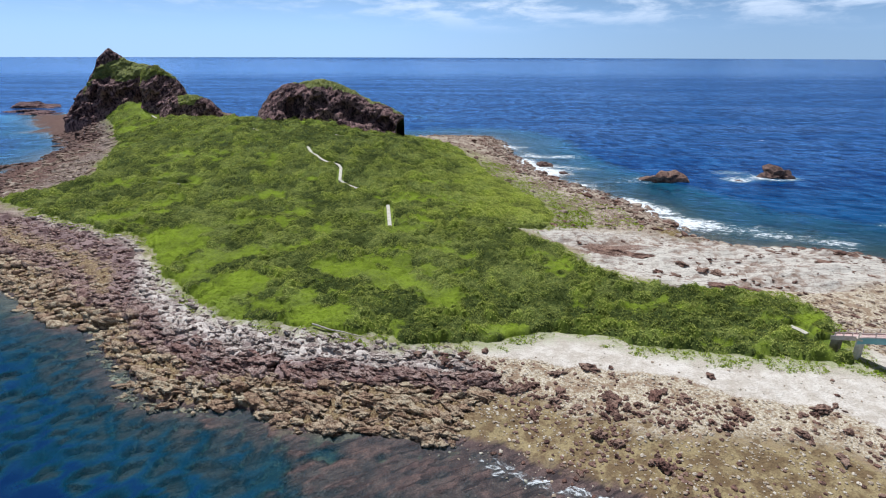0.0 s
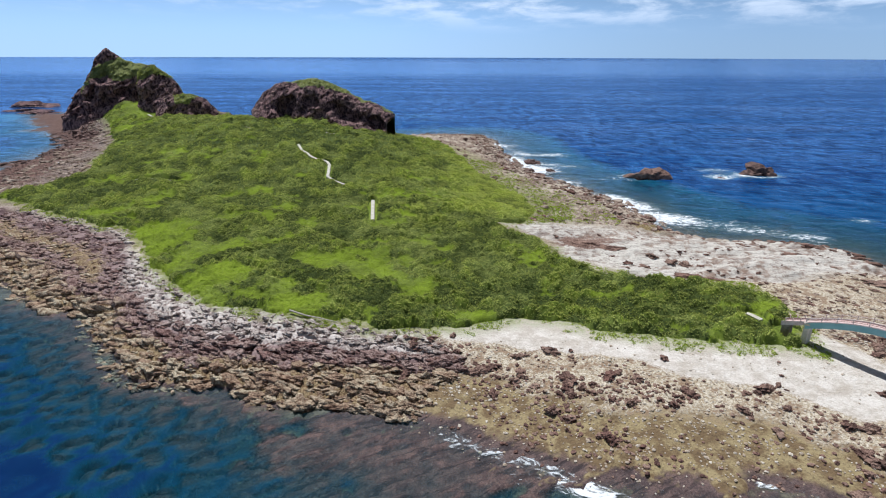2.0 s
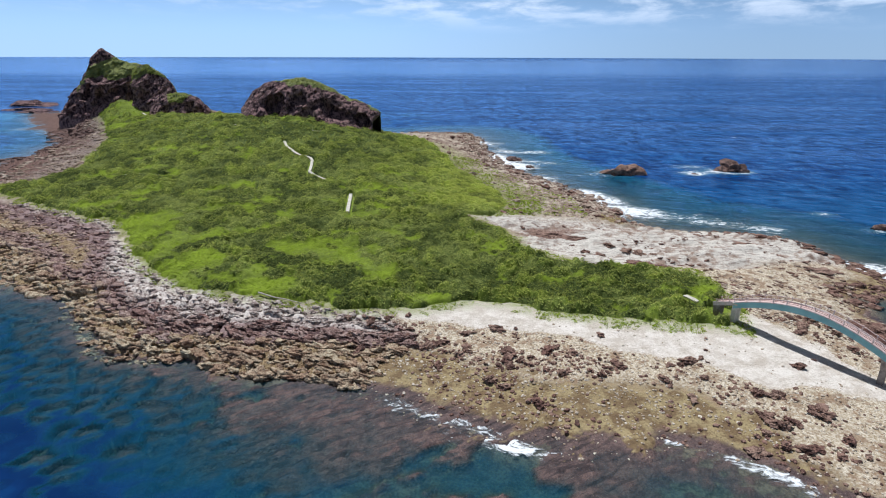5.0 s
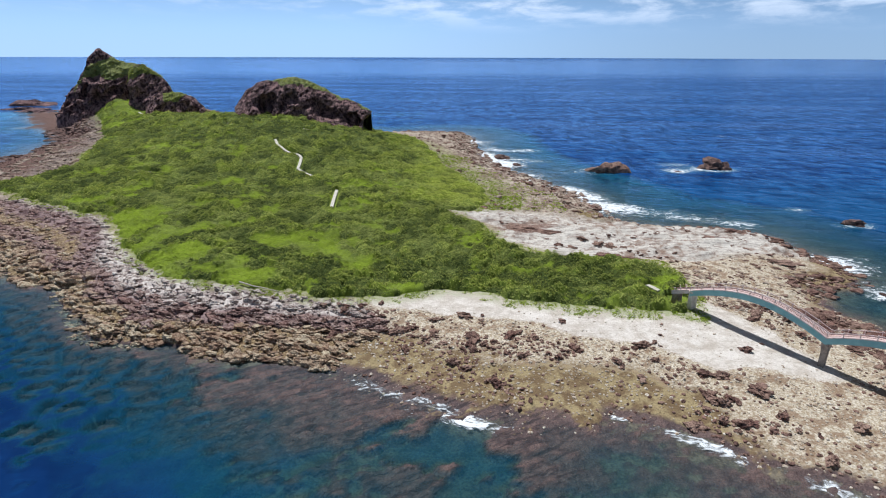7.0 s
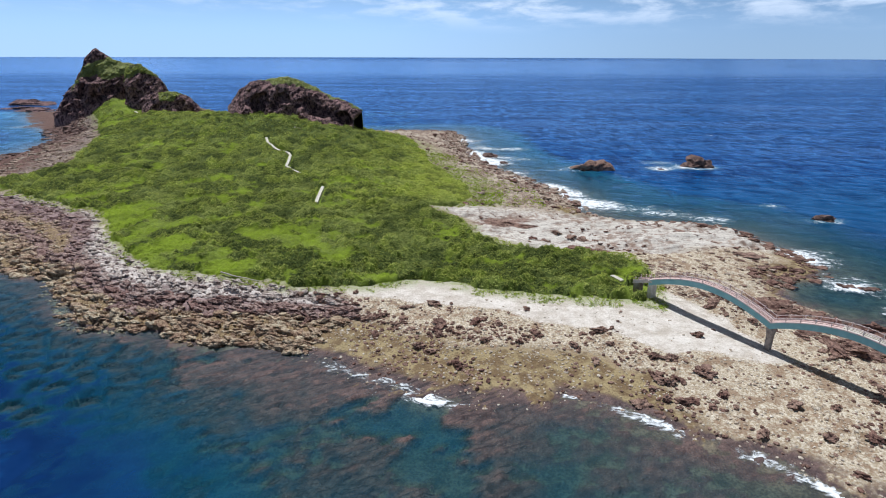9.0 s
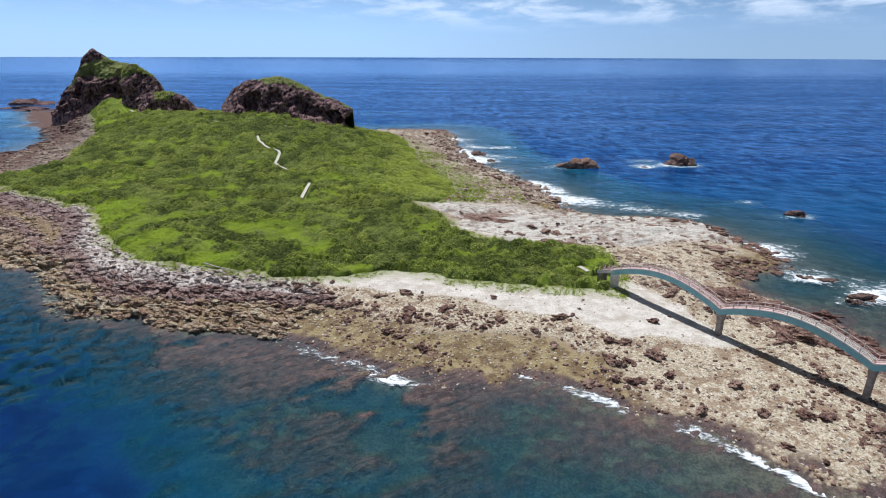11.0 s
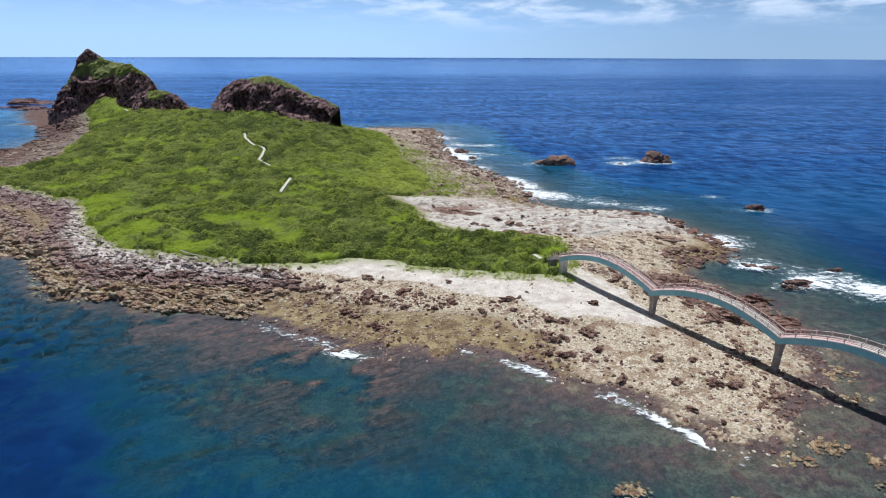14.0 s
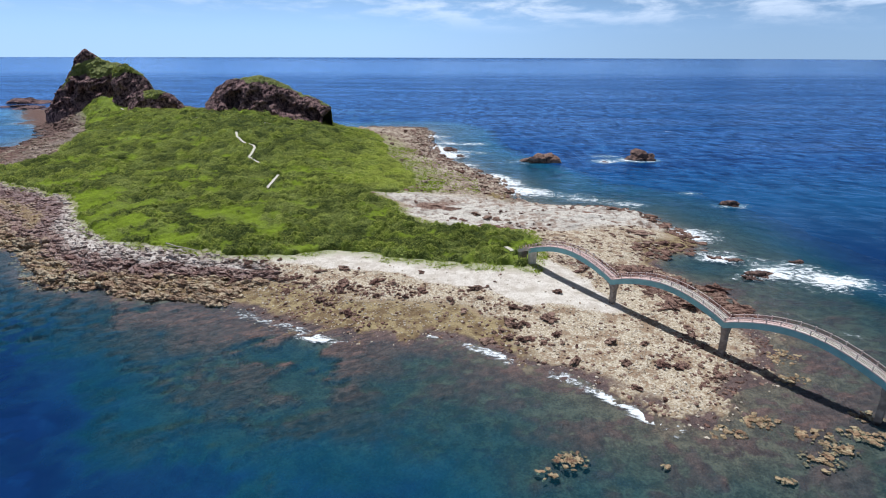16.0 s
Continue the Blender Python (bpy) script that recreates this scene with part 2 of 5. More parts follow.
    reef = np.clip((reef * (1 - east) + np.clip(stony, 0, 0.9) * east) * (1 - west) + west * smooth(domes, 0.12, 0.45), 0, 1) * (1 - 0.9 * np.clip(lagoon, 0, 1))
    rough = 0.16 * fbm(x / 1.3, y / 1.1, 3, 33)
    bed = -depth - 1.2 * shelf * smooth(-d, 2, 8) * (1 - reef) + (1 - west) * reef * (lift + (groove - 0.62) * np.minimum(0.3 + depth * 0.3, 0.8))
    bed = bed + west * (domes * (1.3 + 0.92 * depth) * (0.72 + 0.34 * idk) - 1.2 * smooth(-d, 1, 8)) + reef * rough * smooth(-d, 0, 5)
    bed = np.where(west > 0.5, np.minimum(bed, -0.45 - 0.7 * smooth(-d, 3, 14) + 2.6 * rough), bed)
    bed = np.where(d < 0, np.minimum(bed, 0.05 + 0.16 * np.clip(rough * 5, 0, 1)), 0)
    z = np.where(d > 0, land, bed)
    open_rock = (1 - scrub) * smooth(d, -14, 1)
    # packed blocks and ledges along the shore
    u, v = turned(x, y, -27)
    bu, bv = u + 1.3 * fbm(u / 5, v / 5, 3, 5), v + 0.9 * fbm(u / 5, v / 5, 3, 6)
    f1, f2, idv, tilt = worley(bu / 3.6, bv / 1.9, 31)
    crack = smooth(f2 - f1, 0.0, 0.22)
    block = ((0.15 + 1.1 * idv) * (1.1 - 0.45 * f1) - 0.75 * tilt) * crack
    g1, g2, idg, tilt2 = worley(bu / 1.25 + 3, bv / 0.85, 37)
    small = (0.3 + 0.7 * idg) * smooth(g2 - g1, 0, 0.3) * (1.1 - 0.7 * g1) - 0.3 * tilt2
    far_rock = (1 - ledge) * (1 - slab) * (1 - sand) * smooth(y, 150, 210)
    rocky = open_rock * np.clip(ledge + far_rock, 0, 1)
    # the upper shore in the west is a worn pavement, thin beds dipping to the sea
    belt = np.clip(np.maximum(d, 0) / (np.maximum(d, 0) + np.maximum(-dv, 0) + 0.5), 0, 1)
    belt = belt + np.interp(x, [-85, -58, -36, -10], [0, 0.15, 0.02, -0.12]) * smooth(belt, 0.15, 0.4)
    south = smooth(x, -62, -36)
    belt = belt * (1 - south) + south * np.interp(belt, [0, 0.30, 0.45, 0.62, 1.0], [0, 0.2, 0.40, 0.72, 1.0])
    pave = ledge * smooth(-x, 84, 106) * smooth(belt, 0.34, 0.5)
    beds = vnoise(u / 9 + 40, v / 1.5 + 1.2 * fbm(u / 12, v / 6, 3, 35), 36)
    belt = belt - 0.32 * pave
    z = z + rocky * (1 - pave) * (block * np.where(y > 190, 0.9, 0.8) + small * 0.3 - 0.6) * smooth(d, -10, 3)
    z = z + rocky * pave * (0.7 * smooth(beds, 0.35, 0.65) + 0.12 * small - 0.3)
    # coral rubble of the front shore
    rubble = open_rock * (1 - ledge) * (1 - sand) * (1 - slab) * (1 - far_rock)
    heaps = smooth(fbm(x / 6, y / 6, 4, 41), 0.05, 0.7)
    z = z + rubble * smooth(d, -18, 2) * (small * (0.12 + 0.45 * heaps) + heaps * 0.3 - 0.12)
    # worn sandstone plates with low steps
    strata = 1.3 * fbm(x / 24 + y / 60, y / 9, 5, 51, 0.55) + 2.2
    crevice = smooth(0.09 - np.abs(fbm(x / 26 + y / 40, y / 4.5, 4, 57)), 0.0, 0.08)
    stepped = (np.floor(strata * 3) + smooth(strata * 3 - np.floor(strata * 3), 0.75, 1.0)) / 3
    z = z + slab * open_rock * ((stepped - 2.2) * 1.7 + 0.25 * small * heaps - 0.35 * smooth(0.1 - np.abs(fbm(x / 9, y / 5, 3, 55)), 0.0, 0.1) - 0.55 * crevice)
    z = z + sand * 0.10 * fbm(x / 3, y / 3, 3, 61) + scrub * 0.5 * fbm(x / 7, y / 7, 3, 63)
    return z, dict(scrub=scrub, sand=sand * (1 - scrub), slab=slab * (1 - scrub), ledge=np.clip(ledge, 0, 1) * (1 - scrub), redrock=far_rock * (1 - scrub),
                   heaps=heaps, block=idv, bleach=smooth(x + 8 * wx, 66, 92) * front, reef=np.where(d < 0, reef, 1.0), belt=belt, pave=pave, crevice=crevice * slab, rust=0.9 * np.exp(-((x - 58) / 18) ** 2 - ((y - 183) / 13) ** 2) + 0.8 * np.exp(-((x - 134) / 14) ** 2 - ((y - 146) / 9) ** 2) + 0.5 * np.exp(-((x - 88) / 22) ** 2 - ((y - 150) / 6) ** 2), weed=np.exp(-((x - 92) / 11) ** 2 - ((y - 208) / 11) ** 2) * open_rock, edge=np.maximum(smooth(dv, -7, -1), 0.9 * smooth(dv, -24, -4) * far_rock * (x > -20)) * (1 - scrub), shore=d)


def attach(mesh, name, values):
    layer = mesh.attributes.new(name, "FLOAT", "POINT")
    layer.data.foreach_set("value", np.asarray(values, np.float32).ravel())


def grid_mesh(name, X, Y, Z, smooth_faces=True):
    ny, nx = X.shape
    mesh = bpy.data.meshes.new(name)
    idx = np.arange(nx * ny).reshape(ny, nx)
    quads = np.stack([idx[:-1, :-1], idx[:-1, 1:], idx[1:, 1:], idx[1:, :-1]], -1).reshape(-1, 4)
    return filled(mesh, np.stack([X, Y, Z], -1).reshape(-1, 3), quads, smooth_faces)


def filled(mesh, co, faces, smooth_faces=False):
    """Fills an empty mesh from an array of places and one of triangles or quads."""
    faces = np.asarray(faces, np.int32)
    n, k = faces.shape
    mesh.vertices.add(len(co))
    mesh.vertices.foreach_set("co", np.asarray(co, np.float32).ravel())
    mesh.loops.add(n * k)
    mesh.loops.foreach_set("vertex_index", faces.ravel())
    mesh.polygons.add(n)
    mesh.polygons.foreach_set("loop_start", np.arange(0, n * k, k, dtype=np.int32))
    mesh.polygons.foreach_set("use_smooth", np.full(n, smooth_faces))
    mesh.update(calc_edges=True)
    mesh.validate()
    return mesh


def material(name):
    m = bpy.data.materials.new(name)
    m.use_nodes = True
    return m, Graph(m.node_tree)


def part(name, mesh, mat, parent=None, label=""):
    ob = new(name, mesh)
    if mat:
        mesh.materials.clear()
        mesh.materials.append(mat)
    ob.parent = parent
    return tagged(ob, label)


def steps(*spans):
    out = []
    for a, b, s in spans:
        out.append(np.arange(a, b - s * 0.4, s))
    return np.concatenate(out + [[spans[-1][1]]])


# ---- materials ----
def rock_colour(g, pale, dark, scale=1.0):
    p = g.pos()
    n1 = g.noise(p, 0.35 * scale, 6, 0.62, 0.4)
    n2 = g.noise(p, 2.2 * scale, 5, 0.65)
    return g.mix(g.ramp(g.math("ADD", g.math("MULTIPLY", n1, 0.55), g.math("MULTIPLY", n2, 0.45)), 0.41, 0.58), dark, pale)


ground_mat, g = material("island_ground")
p = g.pos()
big, mid, fine = g.noise(p, 0.045, 5, 0.6, 0.5), g.noise(p, 0.32, 5, 0.62, 0.3), g.noise(p, 1.9, 5, 0.68)
grit = g.cells(p, 1.7)
height = g.nodes.new("ShaderNodeSeparateXYZ")
g.links.new(p, height.inputs[0])
tall = height.outputs[2]
rubble = g.mix(g.ramp(fine, 0.38, 0.66), (0.38, 0.295, 0.19), (0.74, 0.665, 0.53))
rubble = g.mix(g.math("MULTIPLY", g.ramp(mid, 0.48, 0.60), 0.75), rubble, (0.25, 0.155, 0.09))
reef = g.mix(g.ramp(mid, 0.40, 0.60), (0.19, 0.128, 0.066), (0.37, 0.29, 0.15))
reef = g.mix(g.math("MULTIPLY", g.ramp(fine, 0.5, 0.66), 0.6), reef, (0.10, 0.066, 0.045))
base = g.mix(g.ramp(g.math("ADD", tall, g.math("ADD", g.math("MULTIPLY", mid, 1.6), g.math("ADD", g.math("MULTIPLY", g.attr("bleach"), 2.1), g.math("MULTIPLY", g.math("SUBTRACT", g.attr("belt"), 0.36), 2.2)))), 2.0, 2.9), reef, rubble)
lumps = g.cells(p, 0.75, "SMOOTH_F1")
drowned = g.mix(g.ramp(g.math("ADD", g.math("MULTIPLY", mid, 0.7), g.math("MULTIPLY", lumps, 0.35)), 0.36, 0.66), (0.21, 0.135, 0.118), (0.085, 0.055, 0.056))
drowned = g.mix(g.math("MULTIPLY", g.ramp(fine, 0.54, 0.70), 0.55), drowned, (0.36, 0.28, 0.235))
drowned = g.mix(g.math("MULTIPLY", g.ramp(g.noise(p, 3.4, 3, 0.75), 0.52, 0.42), 0.6), drowned, (0.05, 0.033, 0.034))
furrow = g.noise(g.along(-26, 6.5, 1.1), 1.0, 5, 0.65, 0.7)
drowned = g.mix(g.math("MULTIPLY", g.ramp(furrow, 0.50, 0.40), g.ramp(height.outputs[0], 40, 66, 1.0, 0.25)), drowned, (0.040, 0.027, 0.030))
drowned = g.mix(g.ramp(g.noise(p, 2.6, 3, 0.7), 0.70, 0.76), drowned, (0.50, 0.44, 0.36))
drowned = g.mix(g.ramp(g.attr("reef"), 0.25, 0.6), g.mix(g.ramp(g.math("ADD", g.math("MULTIPLY", mid, 0.5), g.math("MULTIPLY", fine, 0.5)), 0.42, 0.60), (0.085, 0.072, 0.058), (0.24, 0.205, 0.145)), drowned)
patina = g.math("ADD", g.attr("belt"), g.math("MULTIPLY", g.math("SUBTRACT", mid, 0.5), 0.5))
high = g.mix(g.ramp(g.math("ADD", g.math("MULTIPLY", fine, 0.6), g.math("MULTIPLY", g.attr("block"), 0.4)), 0.34, 0.62), (0.26, 0.20, 0.185), (0.68, 0.61, 0.55))
amid = g.mix(g.ramp(g.math("ADD", g.math("MULTIPLY", fine, 0.6), g.math("MULTIPLY", g.attr("block"), 0.4)), 0.36, 0.66), (0.085, 0.046, 0.046), (0.31, 0.22, 0.205))
low = g.mix(g.ramp(fine, 0.38, 0.62), (0.12, 0.068, 0.036), (0.40, 0.30, 0.165))
ledge = g.mix(g.ramp(patina, 0.16, 0.32), low, g.mix(g.ramp(patina, 0.46, 0.72), amid, high))
base = g.mix(g.attr("ledge"), base, ledge)
red = g.mix(g.ramp(fine, 0.38, 0.64), (0.13, 0.085, 0.066), (0.38, 0.285, 0.215))
red = g.mix(g.math("MULTIPLY", g.ramp(g.math("ADD", g.math("MULTIPLY", mid, 0.5), g.math("MULTIPLY", big, 0.5)), 0.46, 0.56), g.ramp(height.outputs[0], -100, 10, 0.1, 0.75)), red, (0.54, 0.465, 0.36))
red = g.mix(g.math("MULTIPLY", g.ramp(height.outputs[0], -150, -210, 0.0, 0.75), g.ramp(g.math("ADD", big, g.ramp(height.outputs[0], -330, -370, 0.0, 0.4)), 0.62, 0.45)), red, g.mix(g.ramp(fine, 0.4, 0.6), (0.06, 0.035, 0.028), (0.20, 0.125, 0.095)))
cove = g.math("ADD", g.attr("belt"), g.math("MULTIPLY", g.math("SUBTRACT", g.noise(g.along(-60, 30, 9), 1.0, 5, 0.65, 0.5), 0.5), 1.3))
red = g.mix(g.ramp(height.outputs[0], -160, -215, 0.0, 0.9), red, g.mix(g.ramp(cove, 0.48, 0.85), g.mix(g.ramp(fine, 0.4, 0.6), (0.055, 0.028, 0.024), (0.21, 0.12, 0.095)), g.mix(g.ramp(fine, 0.4, 0.6), (0.12, 0.085, 0.072), (0.34, 0.275, 0.23))))
base = g.mix(g.attr("redrock"), base, red)
slab = g.mix(g.ramp(g.math("ADD", g.math("MULTIPLY", mid, 0.6), g.math("MULTIPLY", big, 0.4)), 0.38, 0.52), (0.31, 0.22, 0.165), (0.65, 0.605, 0.53))
slab = g.mix(g.math("MULTIPLY", g.ramp(fine, 0.56, 0.70), 0.5), slab, (0.28, 0.19, 0.14))
seam = g.noise(g.pos((0.05, 0.55, 0.5)), 1.0, 5, 0.6, 0.8)
slab = g.mix(g.math("MULTIPLY", g.ramp(g.math("ABSOLUTE", g.math("SUBTRACT", seam, 0.5)), 0.035, 0.008), 0.6), slab, (0.17, 0.115, 0.09))
slab = g.mix(g.ramp(g.math("ADD", g.attr("rust"), g.math("MULTIPLY", g.math("SUBTRACT", g.noise(g.along(8, 14, 2.4), 1.0, 5, 0.65, 0.6), 0.5), 1.6)), 0.4, 0.75), slab, g.mix(g.ramp(fine, 0.38, 0.64), (0.15, 0.088, 0.07), (0.36, 0.25, 0.19)))
# the crevices' shade is painted in, on top of their cut depth
slab = g.mix(g.math("MULTIPLY", g.attr("crevice"), 0.55), slab, (0.15, 0.09, 0.07))
base = g.mix(g.attr("slab"), base, slab)
sand = g.mix(g.ramp(g.math("ADD", g.math("MULTIPLY", mid, 0.6), g.math("MULTIPLY", fine, 0.4)), 0.38, 0.62), (0.55, 0.48, 0.40), (0.77, 0.71, 0.63))
sand = g.mix(g.math("MULTIPLY", g.ramp(g.noise(g.pos((0.10, 0.30, 0.2), -20), 1.0, 5, 0.65, 0.6), 0.52, 0.66), 0.55), sand, (0.44, 0.37, 0.29))
base = g.mix(g.ramp(g.math("ADD", g.attr("sand"), g.math("MULTIPLY", g.math("SUBTRACT", fine, 0.5), 0.9)), 0.3, 0.75), base, sand)
base = g.mix(g.ramp(g.math("ADD", g.attr("weed"), g.math("MULTIPLY", g.math("SUBTRACT", mid, 0.5), 0.8)), 0.3, 0.7), base, g.mix(g.ramp(fine, 0.4, 0.62), (0.15, 0.10, 0.04), (0.32, 0.25, 0.12)))
turf = g.mix(g.ramp(mid, 0.35, 0.65), (0.125, 0.175, 0.018), (0.23, 0.295, 0.03))
turf = g.mix(g.math("MULTIPLY", g.ramp(fine, 0.46, 0.62), 0.75), turf, (0.09, 0.13, 0.022))
turf = g.mix(g.math("MULTIPLY", g.ramp(big, 0.5, 0.62), 0.35), turf, (0.23, 0.27, 0.05))
thin = g.math("MULTIPLY", g.attr("edge"), g.ramp(g.math("ADD", mid, g.math("MULTIPLY", fine, 0.6)), 0.62, 0.92))
base = g.mix(g.math("MULTIPLY", thin, 0.8), base, (0.24, 0.27, 0.07))
base = g.mix(g.attr("scrub"), base, turf)
base = g.mix(g.ramp(g.math("ADD", tall, g.math("MULTIPLY", mid, 0.4)), 0.70, 0.38), base, drowned)
wet = g.ramp(g.math("ADD", tall, g.math("MULTIPLY", mid, 0.5)), 0.75, 0.25)
base = g.mix(g.math("MULTIPLY", wet, 0.25), base, (0.06, 0.045, 0.035))
relief = g.math("ADD", fine, g.math("MULTIPLY", grit, 0.5))
g.finish(g.principled(base, g.ramp(wet, 0, 1, 0.92, 0.5), g.bump(relief, 0.8, 0.35), 0.25))

sea_mat, g = material("sea_water")
deep = g.attr("depth")
p = g.pos()
big = g.noise(p, 0.012, 4, 0.6, 0.4)
swell = g.noise(g.along(20, 17, 8.5), 1.0, 3, 0.55, 0.8)
chop = g.noise(g.along(13, 4.5, 3.0), 1.0, 4, 0.62, 0.5)
groups = g.noise(g.along(0, 9, 26), 1.0, 5, 0.66, 0.4)
ripple = g.noise(g.along(6, 2.2, 0.9), 1.0, 3, 0.6)
murk = g.noise(p, 0.09, 5, 0.6, 0.6)
shallow = g.math("MULTIPLY", deep, g.ramp(murk, 0.3, 0.7, 0.85, 1.15))
body = g.mix(g.ramp(shallow, 0.4, 2.6), (0.008, 0.060, 0.078), (0.010, 0.086, 0.155))
body = g.mix(g.ramp(shallow, 2.2, 5.0), body, (0.010, 0.056, 0.158))
body = g.mix(g.ramp(shallow, 3.8, 8.0), body, (0.0055, 0.028, 0.108))
sides = g.nodes.new("ShaderNodeSeparateXYZ")
g.links.new(p, sides.inputs[0])
outer = g.ramp(sides.outputs[1], 100, 330)
body = g.mix(g.math("MULTIPLY", g.ramp(deep, 0.8, 3.0), outer), body, (0.016, 0.150, 0.250))
body = g.mix(g.math("MULTIPLY", g.ramp(deep, 4.5, 8.8), outer), body, g.mix(g.ramp(big, 0.35, 0.65), (0.004, 0.036, 0.155), (0.006, 0.054, 0.205)))
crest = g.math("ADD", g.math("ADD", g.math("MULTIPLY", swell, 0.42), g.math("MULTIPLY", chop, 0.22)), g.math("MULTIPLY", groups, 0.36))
# wave light and shade put into the body colour: bright crests, dark troughs
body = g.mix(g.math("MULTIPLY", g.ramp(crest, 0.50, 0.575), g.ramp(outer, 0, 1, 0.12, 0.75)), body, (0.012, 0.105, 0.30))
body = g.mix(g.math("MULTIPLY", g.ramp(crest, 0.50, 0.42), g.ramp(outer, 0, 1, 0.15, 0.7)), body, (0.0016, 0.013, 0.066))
body = g.mix(g.math("MULTIPLY", g.ramp(g.attr("foam"), 0.05, 0.6), 0.5), body, (0.16, 0.34, 0.40))
far_streak = g.noise(g.along(4, 420, 70), 1.0, 5, 0.6, 0.6)
# pale haze below the horizon, imitated by a far band of stronger reflection
haze_band = g.math("MULTIPLY", g.ramp(sides.outputs[1], 1500, 2600), g.ramp(sides.outputs[1], 4800, 3800))
waves = g.math("ADD", g.math("ADD", g.math("MULTIPLY", swell, g.ramp(outer, 0, 1, 0.5, 2.4)), g.math("MULTIPLY", chop, g.ramp(outer, 0, 1, 0.22, 0.8))), g.math("MULTIPLY", ripple, 0.05))
normal = g.bump(waves, 0.5, 0.8)
smear = g.ramp(outer, 0, 1, 0.08, 0.15)
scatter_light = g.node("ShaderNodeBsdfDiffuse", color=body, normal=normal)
sheen = g.node("ShaderNodeBsdfGlossy", color=(0.50, 0.70, 1.0), roughness=smear, normal=normal)
rim = g.nodes.new("ShaderNodeFresnel")
rim.inputs["IOR"].default_value = 1.33
g.links.new(normal, rim.inputs["Normal"])
mixed = g.nodes.new("ShaderNodeMixShader")
g.links.new(g.math("MULTIPLY", rim.outputs[0], g.math("ADD", g.ramp(g.math("ADD", g.math("MULTIPLY", crest, 0.7), g.math("MULTIPLY", far_streak, 0.3)), 0.42, 0.58, 0.40, 0.95), g.math("MULTIPLY", haze_band, 0.7)), clamp=True), mixed.inputs[0])
g.links.new(scatter_light, mixed.inputs[1]), g.links.new(sheen, mixed.inputs[2])
opaque = mixed.outputs[0]
sunk = g.math("MAXIMUM", shallow, 0.0)
tinted = g.nodes.new("ShaderNodeCombineColor")
for i, k in enumerate((-0.40, -0.13, -0.07)):
    g.links.new(g.math("POWER", 2.718, g.math("MULTIPLY", sunk, k)), tinted.inputs[i])
clear = g.node("ShaderNodeBsdfTransparent", color=tinted.outputs[0])
gloss = g.node("ShaderNodeBsdfGlossy", color=(0.8, 0.92, 1.0), roughness=smear, normal=normal)
thinw = g.nodes.new("ShaderNodeMixShader")
g.links.new(g.math("MULTIPLY", rim.outputs[0], 1.0), thinw.inputs[0])
g.links.new(clear, thinw.inputs[1]), g.links.new(gloss, thinw.inputs[2])
cover = g.math("SUBTRACT", 1.0, g.math("POWER", 2.718, g.math("MULTIPLY", sunk, -0.22)), clamp=True)
cover = g.math("MAXIMUM", cover, g.ramp(deep, 6.0, 8.8))
water = g.nodes.new("ShaderNodeMixShader")
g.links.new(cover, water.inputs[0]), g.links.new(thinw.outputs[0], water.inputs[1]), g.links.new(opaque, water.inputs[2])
lace = g.noise(g.along(14, 3.6, 2.0), 1.0, 7, 0.68, 1.2)
froth = g.ramp(g.math("ADD", g.attr("foam"), g.math("MULTIPLY", g.math("SUBTRACT", lace, 0.5), 3.2)), 0.42, 1.0)
froth = g.math("MULTIPLY", froth, g.ramp(g.attr("foam"), 0.03, 0.2))
caps = g.math("MULTIPLY", g.ramp(g.noise(g.along(15, 14, 5), 1.0, 6, 0.66, 0.6), 0.72, 0.76), g.ramp(deep, 5, 8))
white = g.math("MAXIMUM", froth, g.math("MULTIPLY", caps, 0.8))
spray = g.principled((0.80, 0.83, 0.84), 0.8)
topped = g.nodes.new("ShaderNodeMixShader")
g.links.new(white, topped.inputs[0]), g.links.new(water.outputs[0], topped.inputs[1]), g.links.new(spray, topped.inputs[2])
g.finish(topped.outputs[0])

crag_mat, g = material("dark_volcanic_rock")
p = g.pos()
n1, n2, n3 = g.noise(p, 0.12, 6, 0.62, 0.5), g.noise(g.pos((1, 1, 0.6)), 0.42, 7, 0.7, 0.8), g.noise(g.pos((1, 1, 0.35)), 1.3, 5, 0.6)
# shaded hollows and lit highlights painted into the rock, along the bump's n2
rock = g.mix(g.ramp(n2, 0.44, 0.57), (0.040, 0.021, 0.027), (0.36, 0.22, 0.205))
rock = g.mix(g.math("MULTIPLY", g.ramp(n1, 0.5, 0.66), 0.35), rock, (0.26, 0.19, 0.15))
geo = g.nodes.new("ShaderNodeNewGeometry")
nz = g.nodes.new("ShaderNodeSeparateXYZ")
g.links.new(geo.outputs["Normal"], nz.inputs[0])
green = g.ramp(g.math("ADD", g.attr("turf"), g.math("MULTIPLY", g.math("SUBTRACT", n2, 0.5), 1.1)), 0.42, 0.62)
grass = g.mix(g.ramp(n3, 0.35, 0.65), (0.15, 0.175, 0.055), (0.34, 0.36, 0.13))
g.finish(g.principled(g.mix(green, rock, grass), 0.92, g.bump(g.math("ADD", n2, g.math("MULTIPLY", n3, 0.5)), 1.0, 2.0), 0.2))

boulder_mat, g = material("weathered_boulder")
info = g.nodes.new("ShaderNodeObjectInfo").outputs["Random"]
isle = g.nodes.new("ShaderNodeNewGeometry").outputs["Random Per Island"]
vary = g.math("FRACT", g.math("ADD", info, isle))
p = g.pos()
c = g.mix(vary, rock_colour(g, (0.25, 0.140, 0.108), (0.058, 0.029, 0.025), 1.6), rock_colour(g, (0.36, 0.245, 0.185), (0.10, 0.055, 0.044), 1.6))
